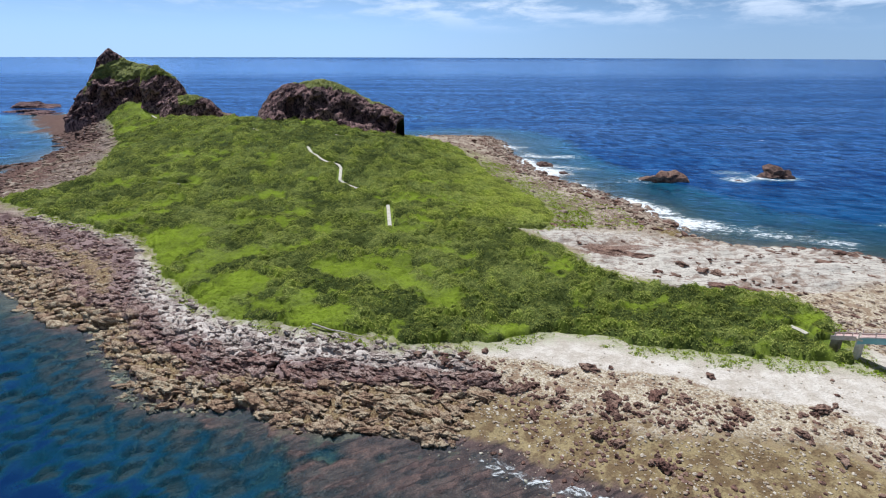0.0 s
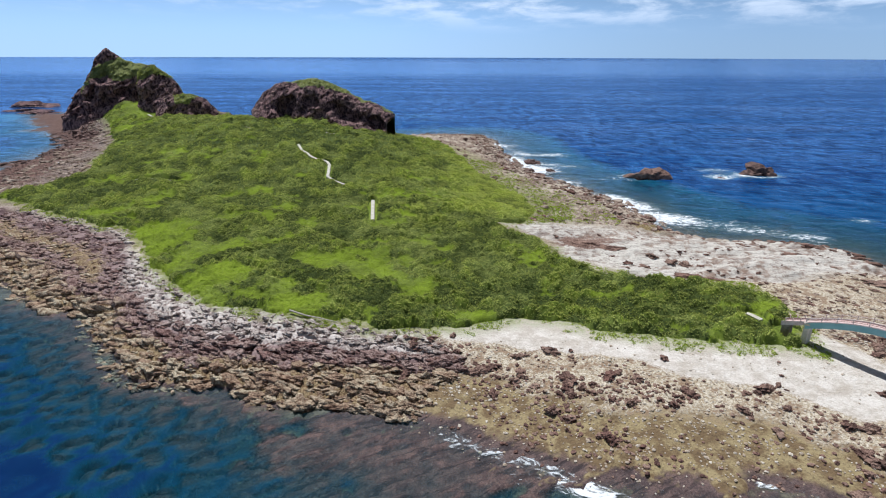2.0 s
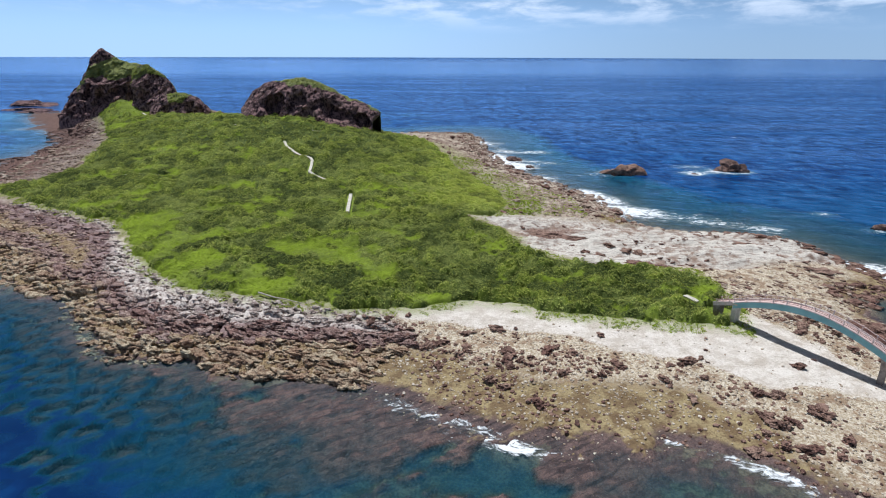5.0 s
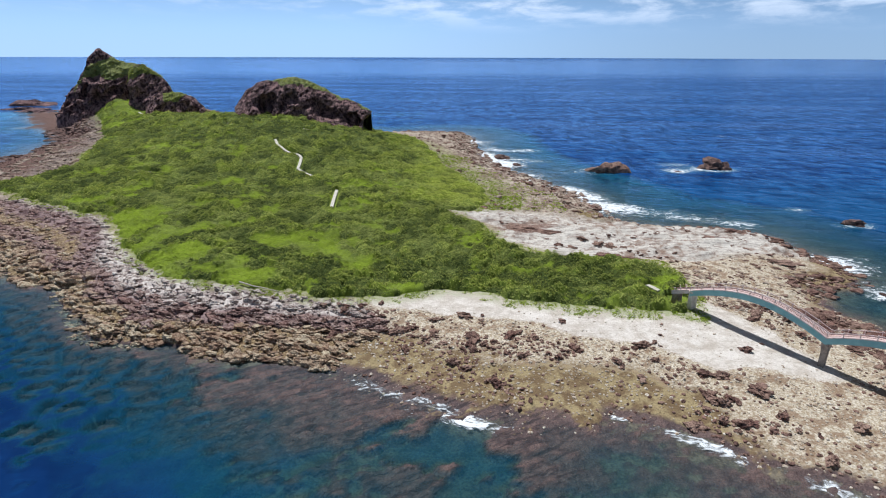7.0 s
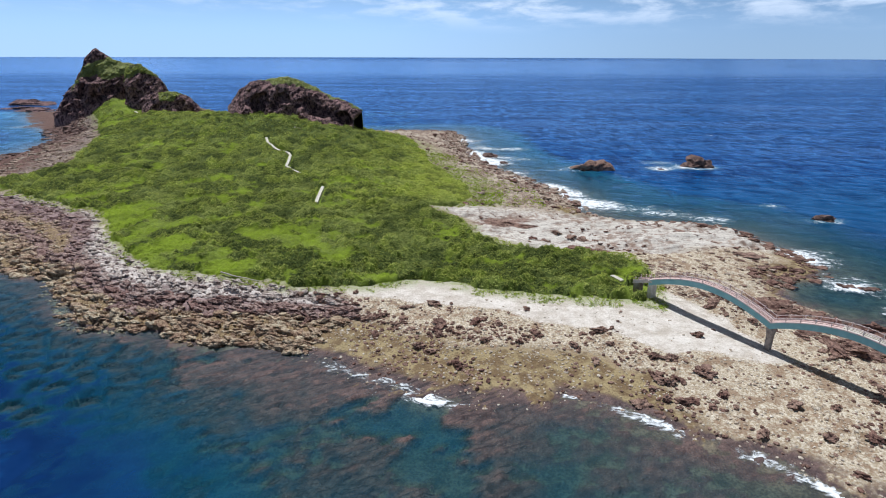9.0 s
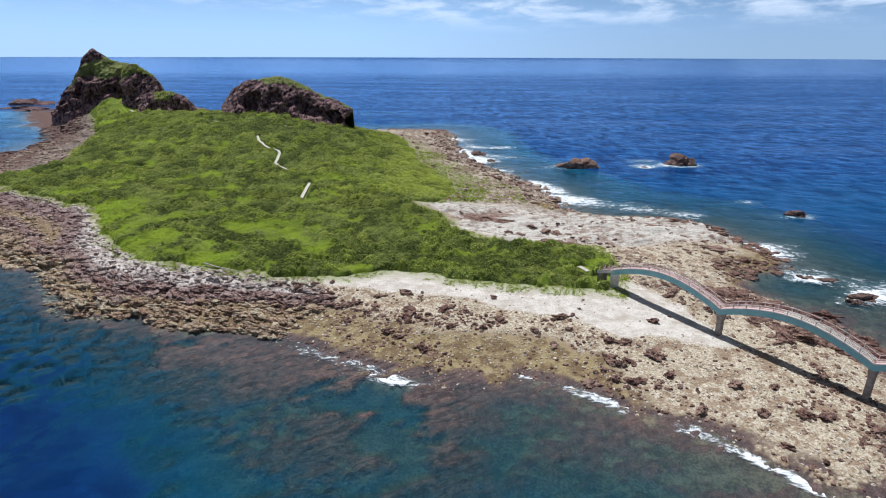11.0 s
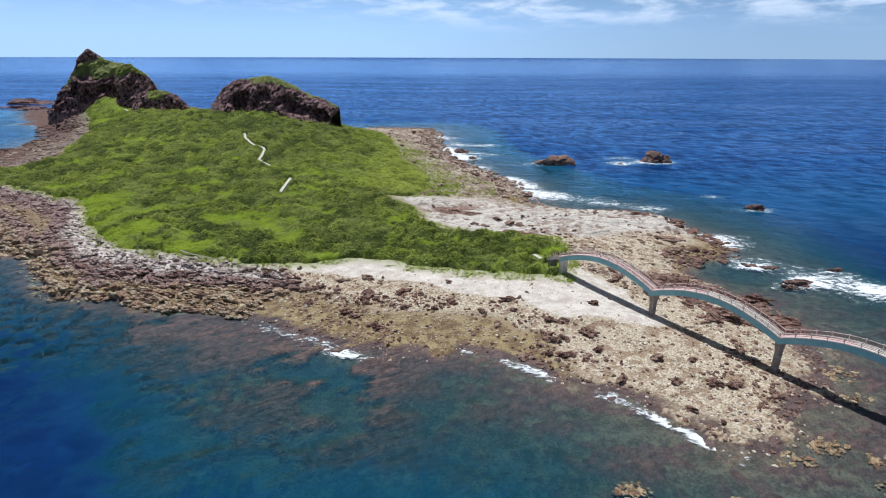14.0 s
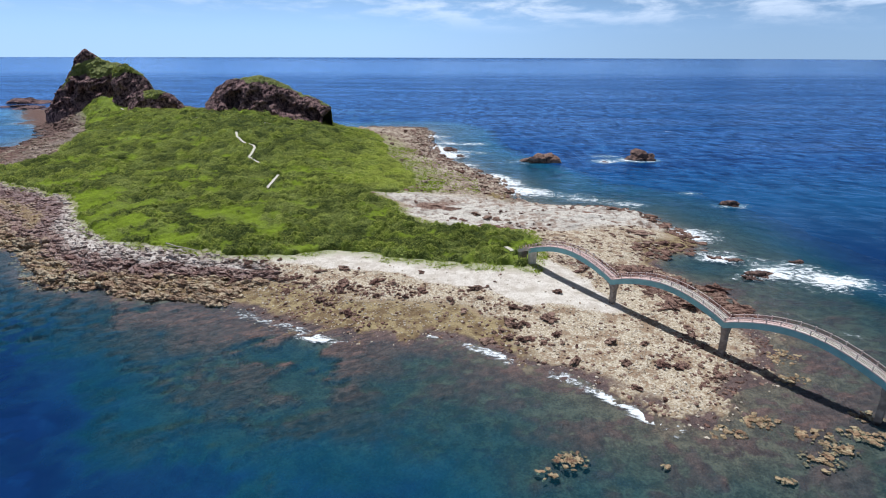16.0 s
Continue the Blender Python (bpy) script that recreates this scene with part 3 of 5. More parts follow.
g.finish(g.principled(c, 0.92, g.bump(g.noise(p, 3.5, 5, 0.65), 0.8, 0.2), 0.2))

wet_mat, g = material("dark_sea_rock")
g.finish(g.principled(rock_colour(g, (0.25, 0.150, 0.118), (0.05, 0.029, 0.025), 1.4), 0.75, g.bump(g.noise(g.pos(), 1.6, 6, 0.65), 0.9, 0.6), 0.3))

tan_mat, g = material("tan_shore_stone")
isle = g.nodes.new("ShaderNodeNewGeometry").outputs["Random Per Island"]
c = g.mix(isle, rock_colour(g, (0.50, 0.42, 0.34), (0.22, 0.155, 0.115), 1.4), rock_colour(g, (0.36, 0.27, 0.20), (0.15, 0.095, 0.07), 1.4))
g.finish(g.principled(c, 0.92, g.bump(g.noise(g.pos(), 3.0, 5, 0.65), 0.8, 0.2), 0.2))

pale_mat, g = material("pale_coral_stone")
isle = g.nodes.new("ShaderNodeNewGeometry").outputs["Random Per Island"]
c = g.mix(isle, (0.74, 0.68, 0.57), (0.42, 0.33, 0.24))
g.finish(g.principled(g.mix(g.ramp(g.noise(g.pos(), 2.5, 5, 0.65), 0.4, 0.65), c, (0.30, 0.22, 0.15)), 0.92, None, 0.2))


weedy_mat, g = material("weedy_reef_stone")
isle = g.nodes.new("ShaderNodeNewGeometry").outputs["Random Per Island"]
c = g.mix(isle, rock_colour(g, (0.50, 0.41, 0.25), (0.22, 0.15, 0.08), 1.6), rock_colour(g, (0.34, 0.21, 0.12), (0.12, 0.066, 0.045), 1.6))
g.finish(g.principled(c, 0.85, g.bump(g.noise(g.pos(), 3.0, 5, 0.65), 0.8, 0.2), 0.25))


def leaf_material(name, low, high, pale):
    m, g = material(name)
    tone = g.attr("tone")
    p = g.pos()
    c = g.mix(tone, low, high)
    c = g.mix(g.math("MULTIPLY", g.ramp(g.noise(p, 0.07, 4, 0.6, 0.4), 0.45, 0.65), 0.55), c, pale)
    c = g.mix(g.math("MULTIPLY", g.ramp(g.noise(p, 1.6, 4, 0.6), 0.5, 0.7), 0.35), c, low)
    body = g.principled(c, 0.75, None, 0.06)
    glow = g.node("ShaderNodeBsdfTranslucent", color=c)
    mixed = g.nodes.new("ShaderNodeMixShader")
    mixed.inputs[0].default_value = 0.22
    g.links.new(body, mixed.inputs[1]), g.links.new(glow, mixed.inputs[2])
    g.finish(mixed.outputs[0])
    return m


shrub_mat = leaf_material("shrub_leaves", (0.140, 0.175, 0.048), (0.58, 0.62, 0.14), (0.54, 0.58, 0.18))
grass_mat = leaf_material("grass_blades", (0.180, 0.245, 0.026), (0.385, 0.50, 0.045), (0.42, 0.48, 0.09))


def plain(name, a, b, scale=2.0, rough=0.7, spec=0.3, metal=0.0):
    m, g = material(name)
    p = g.pos()
    c = g.mix(g.ramp(g.noise(p, scale, 6, 0.65, 0.3), 0.36, 0.66), a, b)
    g.finish(g.principled(c, rough, g.bump(g.noise(p, scale * 6, 4, 0.6), 0.3, 0.03), spec, metal))
    return m


concrete_mat = plain("pale_concrete", (0.50, 0.46, 0.38), (0.66, 0.62, 0.54), 0.8, 0.9)
pier_mat = plain("weathered_pier_concrete", (0.20, 0.165, 0.145), (0.36, 0.31, 0.27), 0.7, 0.9)
teal_mat = plain("teal_paint", (0.22, 0.44, 0.46), (0.27, 0.50, 0.52), 0.5, 0.55)
deck_mat = plain("pink_paving", (0.56, 0.40, 0.36), (0.68, 0.52, 0.47), 1.2, 0.85)
rail_mat = plain("white_pink_rail", (0.60, 0.47, 0.44), (0.72, 0.62, 0.58), 1.5, 0.6)
dark_rail_mat = plain("dark_red_rail", (0.24, 0.10, 0.085), (0.34, 0.16, 0.13), 1.5, 0.6)
wood_mat = plain("bleached_driftwood", (0.40, 0.35, 0.28), (0.60, 0.55, 0.47), 1.5, 0.9)

# ---- ground and sea ----
gx = steps((-500, -345, 3.0), (-345, -150, 1.7), (-150, 172, 0.65), (172, 250, 3.0))
gy = steps((-50, 8, 1.4), (8, 135, 0.62), (135, 210, 0.9), (210, 330, 1.5), (330, 600, 2.6), (600, 700, 5))
GX, GY = np.meshgrid(gx, gy)
GZ, weights = ground(GX, GY)
mesh = grid_mesh("ground", GX, GY, GZ)
for key in ("scrub", "sand", "slab", "ledge", "redrock", "block", "edge", "reef", "bleach", "belt", "crevice", "weed", "rust"):
    attach(mesh, key, weights[key])
tagged(part("ground", mesh, ground_mat), "rocky island ground with pale coral beach and brown reef", "ground", kind="structure")


def lookup(field, x, y):
    """A field of the ground's grid, read between its points."""
    x, y = np.asarray(x, float), np.asarray(y, float)
    i, j = np.clip(np.searchsorted(gx, x) - 1, 0, len(gx) - 2), np.clip(np.searchsorted(gy, y) - 1, 0, len(gy) - 2)
    a, b = np.clip((x - gx[i]) / (gx[i + 1] - gx[i]), 0, 1), np.clip((y - gy[j]) / (gy[j + 1] - gy[j]), 0, 1)
    return (field[j, i] * (1 - a) + field[j, i + 1] * a) * (1 - b) + (field[j + 1, i] * (1 - a) + field[j + 1, i + 1] * a) * b


def survey(x, y):
    return lookup(GZ, x, y), {key: lookup(weights[key], x, y) for key in ("scrub", "sand", "slab", "ledge", "redrock", "heaps", "shore", "edge", "belt", "pave")}


def level_at(x, y):
    return float(lookup(GZ, x, y))


ISLETS = [(124, 312, 9.5, 5.4), (197, 322, 8.5, 5.6), (201, 200, 3.8, 2.2), (170, 312, 2.4, 0.8), (65, 355, 5, 2.6), (57, 330, 3, 1.4), (72, 330, 2.6, 1.2),
          (167, 110, 3.2, 1.4), (170, 112, 2.4, 0.9), (163, 107, 2.2, 0.7), (160, 126, 2.2, 0.7), (165, 124, 2.6, 0.6), (186, 122, 1.6, 0.6)]

sx = steps((-4850, -1500, 450), (-1500, -450, 60), (-450, -180, 5), (-180, -110, 2.0), (-110, 125, 1.2), (125, 330, 2.3), (330, 480, 5), (480, 1500, 60), (1500, 4850, 450))
sy = steps((-4850, -1500, 450), (-1500, -120, 60), (-120, 24, 2.0), (24, 140, 1.1), (140, 380, 2.3), (380, 700, 5), (700, 1500, 60), (1500, 4850, 450))
SX, SY = np.meshgrid(sx, sy)
reach = np.maximum(np.abs(SX), np.abs(SY))
round_off = smooth(reach, 900, 3000)
r2 = np.hypot(SX, SY) + 1e-6
SX, SY = SX * (1 - round_off + round_off * reach / r2), SY * (1 - round_off + round_off * reach / r2)
dist = np.hypot(SX, SY)
SZ = 47 * np.clip((dist - 2500) / 2350, 0, 1) ** 2
near = (SY > -45) & (SY < 690) & (SX > -495) & (SX < 245)
depth = np.full(SX.shape, 9.0)
shore = np.full(SX.shape, -200.0)
bed, w = survey(SX[near], SY[near])
depth[near], shore[near] = np.clip(-bed, 0.0, 9), w["shore"]
foam = np.zeros(SX.shape)
surf = 0.6 * smooth(SX, 60, 110) * smooth(SY, 120, 150) + smooth(SY, 215, 260) * smooth(SX, -60, 30) * 0.9 + 0.5 * smooth(-SX, 200, 260) * smooth(SY, 230, 280)
gust = fbm(SX / 22, SY / 14, 3, 81)
foam += np.clip(surf, 0, 1) * np.where(shore < 3, np.exp(-np.maximum(-shore, 0) / (9 + 6 * gust)), 0) * 0.62
lap = (smooth(SX, 66, 72) * (1 - smooth(SX, 106, 111)) + 0.85 * smooth(SX, 14, 20) * (1 - smooth(SX, 38, 48))) * (1 - smooth(SY, 72, 78))
foam += 0.6 * lap * np.exp(-((shore + 2.4 + 1.6 * gust) / (1.5 + 0.6 * gust)) ** 2) * 0.66
for ix, iy, ir, ih in ISLETS:
    ring = np.hypot((SX - ix) / 1.25, SY - iy) - ir
    foam += np.where(ring < 9, np.exp(-np.abs(ring) / 2.4), 0) * 0.55 * smooth(gust, -0.5, 0.6)
    wake = np.hypot((SX - ix + ir * 1.1) / 2.2, SY - iy + 1) / ir
    foam += np.exp(-wake ** 2) * 0.35
for bx, by, br in ((176, 336, 7), (170, 316, 6), (190.5, 224, 4),  (104, 230, 7), (60, 350, 8), (70, 340, 6), (78, 352, 6), (66, 325, 6), (55, 372, 6), (90, 345, 5), (88, 262, 6), (98, 244, 6), (74, 300, 5), (188, 106, 6)):
    foam += np.exp(-(((SX - bx) / 1.8) ** 2 + (SY - by) ** 2) / br ** 2) * 0.45
SURF = (([(160, 156), (162, 142), (169, 128), (177, 117), (184, 111), (191, 103), (200, 96), (212, 86)], 8.5, 0.74), ([(150, 92), (157, 86), (164, 78), (170, 68)], 1.2, 0.45),
        ([(5, 79), (14.4, 75), (22.7, 70.8), (30, 65.6)], 2.2, 0.50), ([(30, 65.6), (37, 61.6), (43, 60)], 1.2, 0.5), ([(60, 66.8), (69, 63), (84.5, 52.4), (100.5, 39), (109, 29.5)], 1.4, 0.85),
        ([(92, 256), (96.5, 249), (103, 223), (115, 212), (135, 211), (150, 204)], 10.5, 0.66), ([(48, 436), (60, 400), (68, 387), (88, 391)], 8.0, 0.6), ([(50, 372), (58, 345), (64, 331)], 7.0, 0.6))
for line, wide, much in SURF:
    away = np.full(SX.shape, 1e9)
    for (ax, ay), (bx, by) in zip(line, line[1:]):
        k = np.clip(((SX - ax) * (bx - ax) + (SY - ay) * (by - ay)) / ((bx - ax) ** 2 + (by - ay) ** 2), 0, 1)
        away = np.minimum(away, np.hypot(ax + k * (bx - ax) - SX, ay + k * (by - ay) - SY))
    foam += much * np.exp(-(away / (wide * (1 + 0.45 * gust))) ** 2) * (0.75 + 0.5 * gust)
mesh = grid_mesh("sea", SX, SY, SZ)
attach(mesh, "depth", depth)
attach(mesh, "foam", np.clip(foam, 0, 1))
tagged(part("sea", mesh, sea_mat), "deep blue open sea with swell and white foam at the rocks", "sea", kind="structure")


# ---- rocky hills ----
def crag(name, label, xs, crest, base, y_front, thick, seed, turf, rough=2.6, caves=(), undercut=0.0, category="rock hill"):
    """A hill with a cliff face towards -y and a sloping back, its crest drawn from heights along x. turf: where grass holds, as
    rows of the share of the length, the lower and the upper share of the height."""
    nu, nv = 190, 105
    u = np.linspace(0, 1, nu)
    x = np.interp(u, np.linspace(0, 1, len(xs)), xs)
    zc, zb = np.interp(x, xs, crest), np.interp(x, xs, base)
    yf = np.interp(u, np.linspace(0, 1, len(y_front)), y_front)
    zc = np.convolve(np.pad(zc, 3, mode="edge"), np.ones(7) / 7, "valid")
    zc = np.maximum(zc + 0.9 * fbm(x / 5, x * 0 + seed, 4, seed), zb + 0.5)
    round_end = np.sqrt(np.clip(1 - np.abs(u * 2 - 1) ** 5, 0, 1))
    v = np.linspace(0, 1, nv)[:, None]
    rise, fall = np.clip(v / 0.66, 0, 1), np.clip((v - 0.66) / 0.34, 0, 1)
    h = zc - zb
    wide = thick * (0.03 + 0.97 * round_end)
    # a steep foot, a face that leans back more and more towards the crest
    out = 0.26 * rise + 0.22 * rise ** 2
    up = 1 - (1 - rise) ** 1.25
    X = x + 0 * v
    Y = yf + (1 - round_end) * thick * 0.5 + np.where(v < 0.66, out, 0.48 + 0.52 * fall) * wide + 0 * X
    Z = np.where(v < 0.66, zb - 2.0 + (h + 2.0) * up, zb - 3 + (h + 3) * (1 - fall ** 1.6)) + 0 * X
    Z[0] = np.minimum(Z[0], zb - 14)
    k = smooth(rise, 0.0, 0.12) * (1 - smooth(fall, 0.0, 0.3)) * (1 - 0.7 * smooth(rise, 0.75, 1.0)) + 0 * X
    big = fbm(X / 17, Z / 14, 4, seed + 3)
    Y += k * rough * (1.7 * big + 0.9 * fbm(X / 5, Z / 7, 4, seed + 7))
    # hollows at the foot and slanting ribs
    Y += k * rough * 1.6 * smooth(fbm(X / 11 + 5, Z / 16, 2, seed + 9), 0.15, 0.6) * (1 - smooth(rise, 0.35, 0.7))
    for cu, cv, wide_u, wide_v, deep in caves:
        Y += k * deep * smooth(1 - ((u - cu) / wide_u) ** 2 - ((rise - cv) / wide_v) ** 2 + 0.5 * fbm(X / 6, Z / 6, 3, seed + 8), 0.0, 0.5)
    X = X - undercut * smooth(u, 0.90, 1.0) * (1 - smooth(rise, 0.35, 0.85)) * (v < 0.66)
    q1, q2 = turned(X, Z, 32)
    f1, f2, idv, lean = worley(q1 / 5.5 + 0.5 * fbm(X / 5, Z / 5, 2, seed + 5), q2 / 2.6, seed + 11)
    Y += k * rough * (0.9 * (idv - 0.5) + 0.5 * lean) * smooth(f2 - f1, 0, 0.3)
    Z += 0.9 * k * fbm(X / 4, Z / 3 + Y / 6, 4, seed + 13)
    Z += 0.7 * smooth(fall, 0.02, 0.2) * fbm(X / 6, Y / 6, 4, seed + 17)
    mesh = grid_mesh(name, X, Y, Z)
    at, lo, hi = (np.array(c) for c in zip(*turf))
    lo, hi = np.interp(u, at, lo), np.interp(u, at, hi)
    ragged = rise + 0.10 * fbm(X / 9, Z / 6, 4, seed + 19)
    green = smooth(ragged, lo - 0.05, lo + 0.05) * (1 - smooth(ragged, hi - 0.05, hi + 0.05))
    green = np.where(v > 0.66, np.where(hi > 1.2, np.maximum(green, smooth(fall, 0.04, 0.15) * 0.7), green), green)
    attach(mesh, "turf", green)
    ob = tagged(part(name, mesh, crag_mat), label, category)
    return X, Y, Z, green * (v <= 0.72)


dome = crag("rock_hill", "long dark volcanic rock hill with a green top above the scrub",
            [-131, -128, -121, -113, -107, -92, -83, -70, -56, -41, -33, -29], [30, 36, 43, 48.5, 50.5, 52.0, 53.5, 49.5, 42.5, 36, 32, 30],
            [25, 26, 26, 26, 26, 26, 25.5, 24, 21, 18, 16.5, 15], [370, 365, 363, 361, 361, 359, 357, 356], 44, 5,
            [(0, 1.2, 1.3), (0.36, 1.1, 1.3), (0.42, 0.86, 1.3), (0.55, 0.76, 1.3), (0.72, 0.88, 1.3), (1, 0.97, 1.3)], 2.4,
            ((0.04, 0.3, 0.06, 0.3, 8), (0.40, 0.36, 0.05, 0.24, 9), (0.53, 0.45, 0.05, 0.14, 5), (0.70, 0.38, 0.05, 0.18, 6), (0.84, 0.40, 0.055, 0.26, 9)), 7.0)
peak = crag("rock_hill", "tall dark rocky peak with grassy shoulders",
            [-344, -338, -328, -319, -313, -306, -300, -296, -290, -284, -275, -265, -255, -248], [10, 24, 36, 44, 54, 64, 69, 73.5, 68, 63, 61, 59, 52, 40],
            [6, 10, 12, 13, 14, 15, 17, 19, 21, 23, 26, 28, 27, 24], [484, 478, 476, 480, 484, 488], 60, 25,
            [(0, 1.2, 1.3), (0.2, 1.1, 1.3), (0.28, 0.58, 0.70), (0.46, 0.52, 0.72), (0.54, 0.50, 0.68), (0.62, 0.50, 0.86), (0.70, 0.50, 1.3), (0.85, 0.6, 1.3), (1, 0.7, 1.3)], 3.4,
            ((0.42, 0.36, 0.08, 0.11, 9), (0.16, 0.34, 0.06, 0.14, 6), (0.60, 0.25, 0.06, 0.10, 6), (0.76, 0.28, 0.06, 0.11, 9)))
block = crag("rock_hill", "dark craggy rock shoulder beside the peak", [-263, -258, -249, -243, -238, -231, -226, -222], [50, 57, 60, 58.5, 56, 51, 44, 34],
             [27, 28, 27, 26, 25, 23, 21, 19], [474, 468, 466, 468], 34, 45, [(0, 0.55, 1.0), (0.4, 0.72, 1.0), (0.7, 0.9, 1.2), (1, 1.1, 1.3)], 2.2)
hump = crag("rock_hill", "low dark rock outcrop at the foot of the peak", [-240, -236, -228, -221, -214, -205, -196, -190, -186], [26, 30, 35, 36, 37.5, 37, 32, 25, 18],
            [19, 19, 18.5, 18, 17.5, 17, 16, 15, 13], [456, 452, 452, 456], 28, 65, [(0, 1.1, 1.3), (0.35, 1.0, 1.3), (0.45, 0.5, 1.3), (0.6, 0.6, 1.3), (0.7, 1.1, 1.3), (1, 1.1, 1.3)], 1.8)


# ---- boulders and loose stones ----
def stone_shape(seed, level, flat=0.65, cut=0.25, boxy=1.0):
    """An angular weathered stone of radius about 1, as places and triangles."""
    bm = bmesh.new()
    bmesh.ops.create_icosphere(bm, subdivisions=level, radius=1.0)
    rnd = random.Random(seed)
    planes = [(Vector((rnd.uniform(-1, 1), rnd.uniform(-1, 1), rnd.uniform(-0.4, 1))).normalized(), rnd.uniform(0.55, 0.85)) for _ in range(7)]
    for vert in bm.verts:
        q = Vector([math.copysign(abs(c) ** boxy, c) for c in vert.co])
        for n, k in planes:
            over = q.dot(n) - k
            if over > 0:
                q -= n * over * 0.85
        q *= 1 + cut * noise.noise(q * 1.7 + Vector((seed * 7.1, 0, 0))) + 0.5 * cut * noise.noise(q * 4.0 + Vector((0, seed * 3.3, 0))) + 0.22 * cut * noise.noise(q * 9.0 + Vector((seed, 0, 0)))
        vert.co = Vector((q.x, q.y, q.z * flat))
    co = np.array([vert.co[:] for vert in bm.verts])
    faces = np.array([[w.index for w in face.verts] for face in bm.faces])
    bm.free()
    return co, faces


SHAPES = [stone_shape(i + 1, 3, 0.6, 0.75, 0.8) for i in range(8)]
FINE_SHAPES = [stone_shape(i + 1, 4, 0.6, 0.75, 0.8) for i in range(8)]
boulder_meshes, fine_meshes = [], []
for shapes, made in ((SHAPES, boulder_meshes), (FINE_SHAPES, fine_meshes)):
    for co, faces in shapes:
        m = filled(bpy.data.meshes.new("boulder"), co, faces)
        m.materials.append(boulder_mat)
        made.append(m)


def boulder(x, y, r, stretch_x=1.0, tall=1.0, label="brown weathered boulder on the coral beach", sink=0.25):
    ob = new("boulder", random.choice(fine_meshes if r > 1.0 else boulder_meshes))
    ob.matrix_world = Matrix.LocRotScale((x, y, level_at(x, y) + r * (0.62 * tall - sink)), Euler((random.uniform(-0.2, 0.2), random.uniform(-0.2, 0.2), random.uniform(0, 6.28))),
                                         (r * stretch_x, r, r * tall))
    return tagged(ob, label, "boulder", "boulders on the shore")


random.seed(11)
LARGE = [(56, 100.9, 1.5), (23.3, 102.8, 1.7), (31.1, 104.4, 1.9), (12.8, 97.1, 2.0), (23, 96.3, 1.7), (33, 93.5, 2.7), (42, 95, 2.0), (47.6, 94.2, 1.8), (72.3, 89.7, 1.9),
         (-112.5, 169, 1.3), (9, 104.6, 1.4), (4, 100.2, 1.8), (16.9, 99.4, 1.2), (57.3, 88.3, 1.6), (64.8, 83.6, 1.4), (68.8, 77.8, 1.6), (73.6, 83.4, 1.5), (91.2, 72.2, 2.9),
         (85.9, 77.9, 2.0), (85.1, 63.3, 1.5), (94.4, 53.7, 2.1), (80.7, 71.7, 2.0), (113, 61, 1.7), (119.5, 51.4, 1.6), (105.9, 42.9, 1.5), (96.2, 88, 1.7)]
for x, y, r in LARGE:
    boulder(x, y, r * 0.62, random.uniform(1.1, 1.6), random.uniform(0.75, 1.0))
for x, y, r in ((74.9, 63.1, 1.3), (128, 82.3, 2.4), (132, 84.2, 2.2), (147, 96.5, 2.6), (129.6, 105.6, 2.2), (136, 96, 2.5), (140, 90, 2.0), (124, 90, 1.6), (80, 160, 1.5), (76, 165, 1.2),
                (66, 160, 1.2), (70, 155, 1.5), (119, 175, 1.2), (84, 158, 1.3)):
    boulder(x, y, r, random.uniform(1.1, 1.8), random.uniform(0.6, 0.9), "reddish brown rock beside the footbridge")

# many more of middle size over the rubble of the front shore
random.seed(23)
count = 0
while count < 230:
    x = random.uniform(-8, 128)
    y = random.uniform(38, 112)
    q, w = survey(np.array([x]), np.array([y]))
    belt = float(fbm(np.array([x / 9.0]), np.array([y / 9.0]), 3, 91)[0])
    if w["scrub"][0] > 0.05 or w["shore"][0] < 9 - 5 * (x > 75) or random.random() > 0.04 + 1.4 * belt or (w["sand"][0] > 0.3 and random.random() > 0.08):
        continue
    boulder(x, y, random.choice((0.3, 0.38, 0.45, 0.55, 0.7, 0.85, 1.05)), random.uniform(0.9, 1.5), random.uniform(0.7, 1.1), sink=0.1)
    count += 1


def scatter(name, mat, label, places, shapes, category="stones"):
    """ONE mesh of many loose stones: rows of x, y, z, radius."""
    cos, tris, base = [], [], 0
    rnd = np.random.RandomState(5)
    for x, y, z, r in places:
        co, faces = shapes[rnd.randint(len(shapes))]
        a = rnd.uniform(0, 6.28)
        c, s = math.cos(a), math.sin(a)
        k = co * np.array([r * rnd.uniform(0.9, 1.5), r, r * rnd.uniform(0.7, 1.1)])
        cos.append(np.stack([k[:, 0] * c - k[:, 1] * s + x, k[:, 0] * s + k[:, 1] * c + y, k[:, 2] + z], 1))
        tris.append(faces + base)
        base += len(co)
    mesh = filled(bpy.data.meshes.new(name), np.concatenate(cos), np.concatenate(tris))
    return tagged(part(name, mesh, mat), label, category, kind="stuff")


def candidates(x0, x1, y0, y1, n, seed):
    rnd = np.random.RandomState(seed)
    x, y = rnd.uniform(x0, x1, n), rnd.uniform(y0, y1, n)
    z, w = survey(x, y)
    return x, y, z, w, rnd


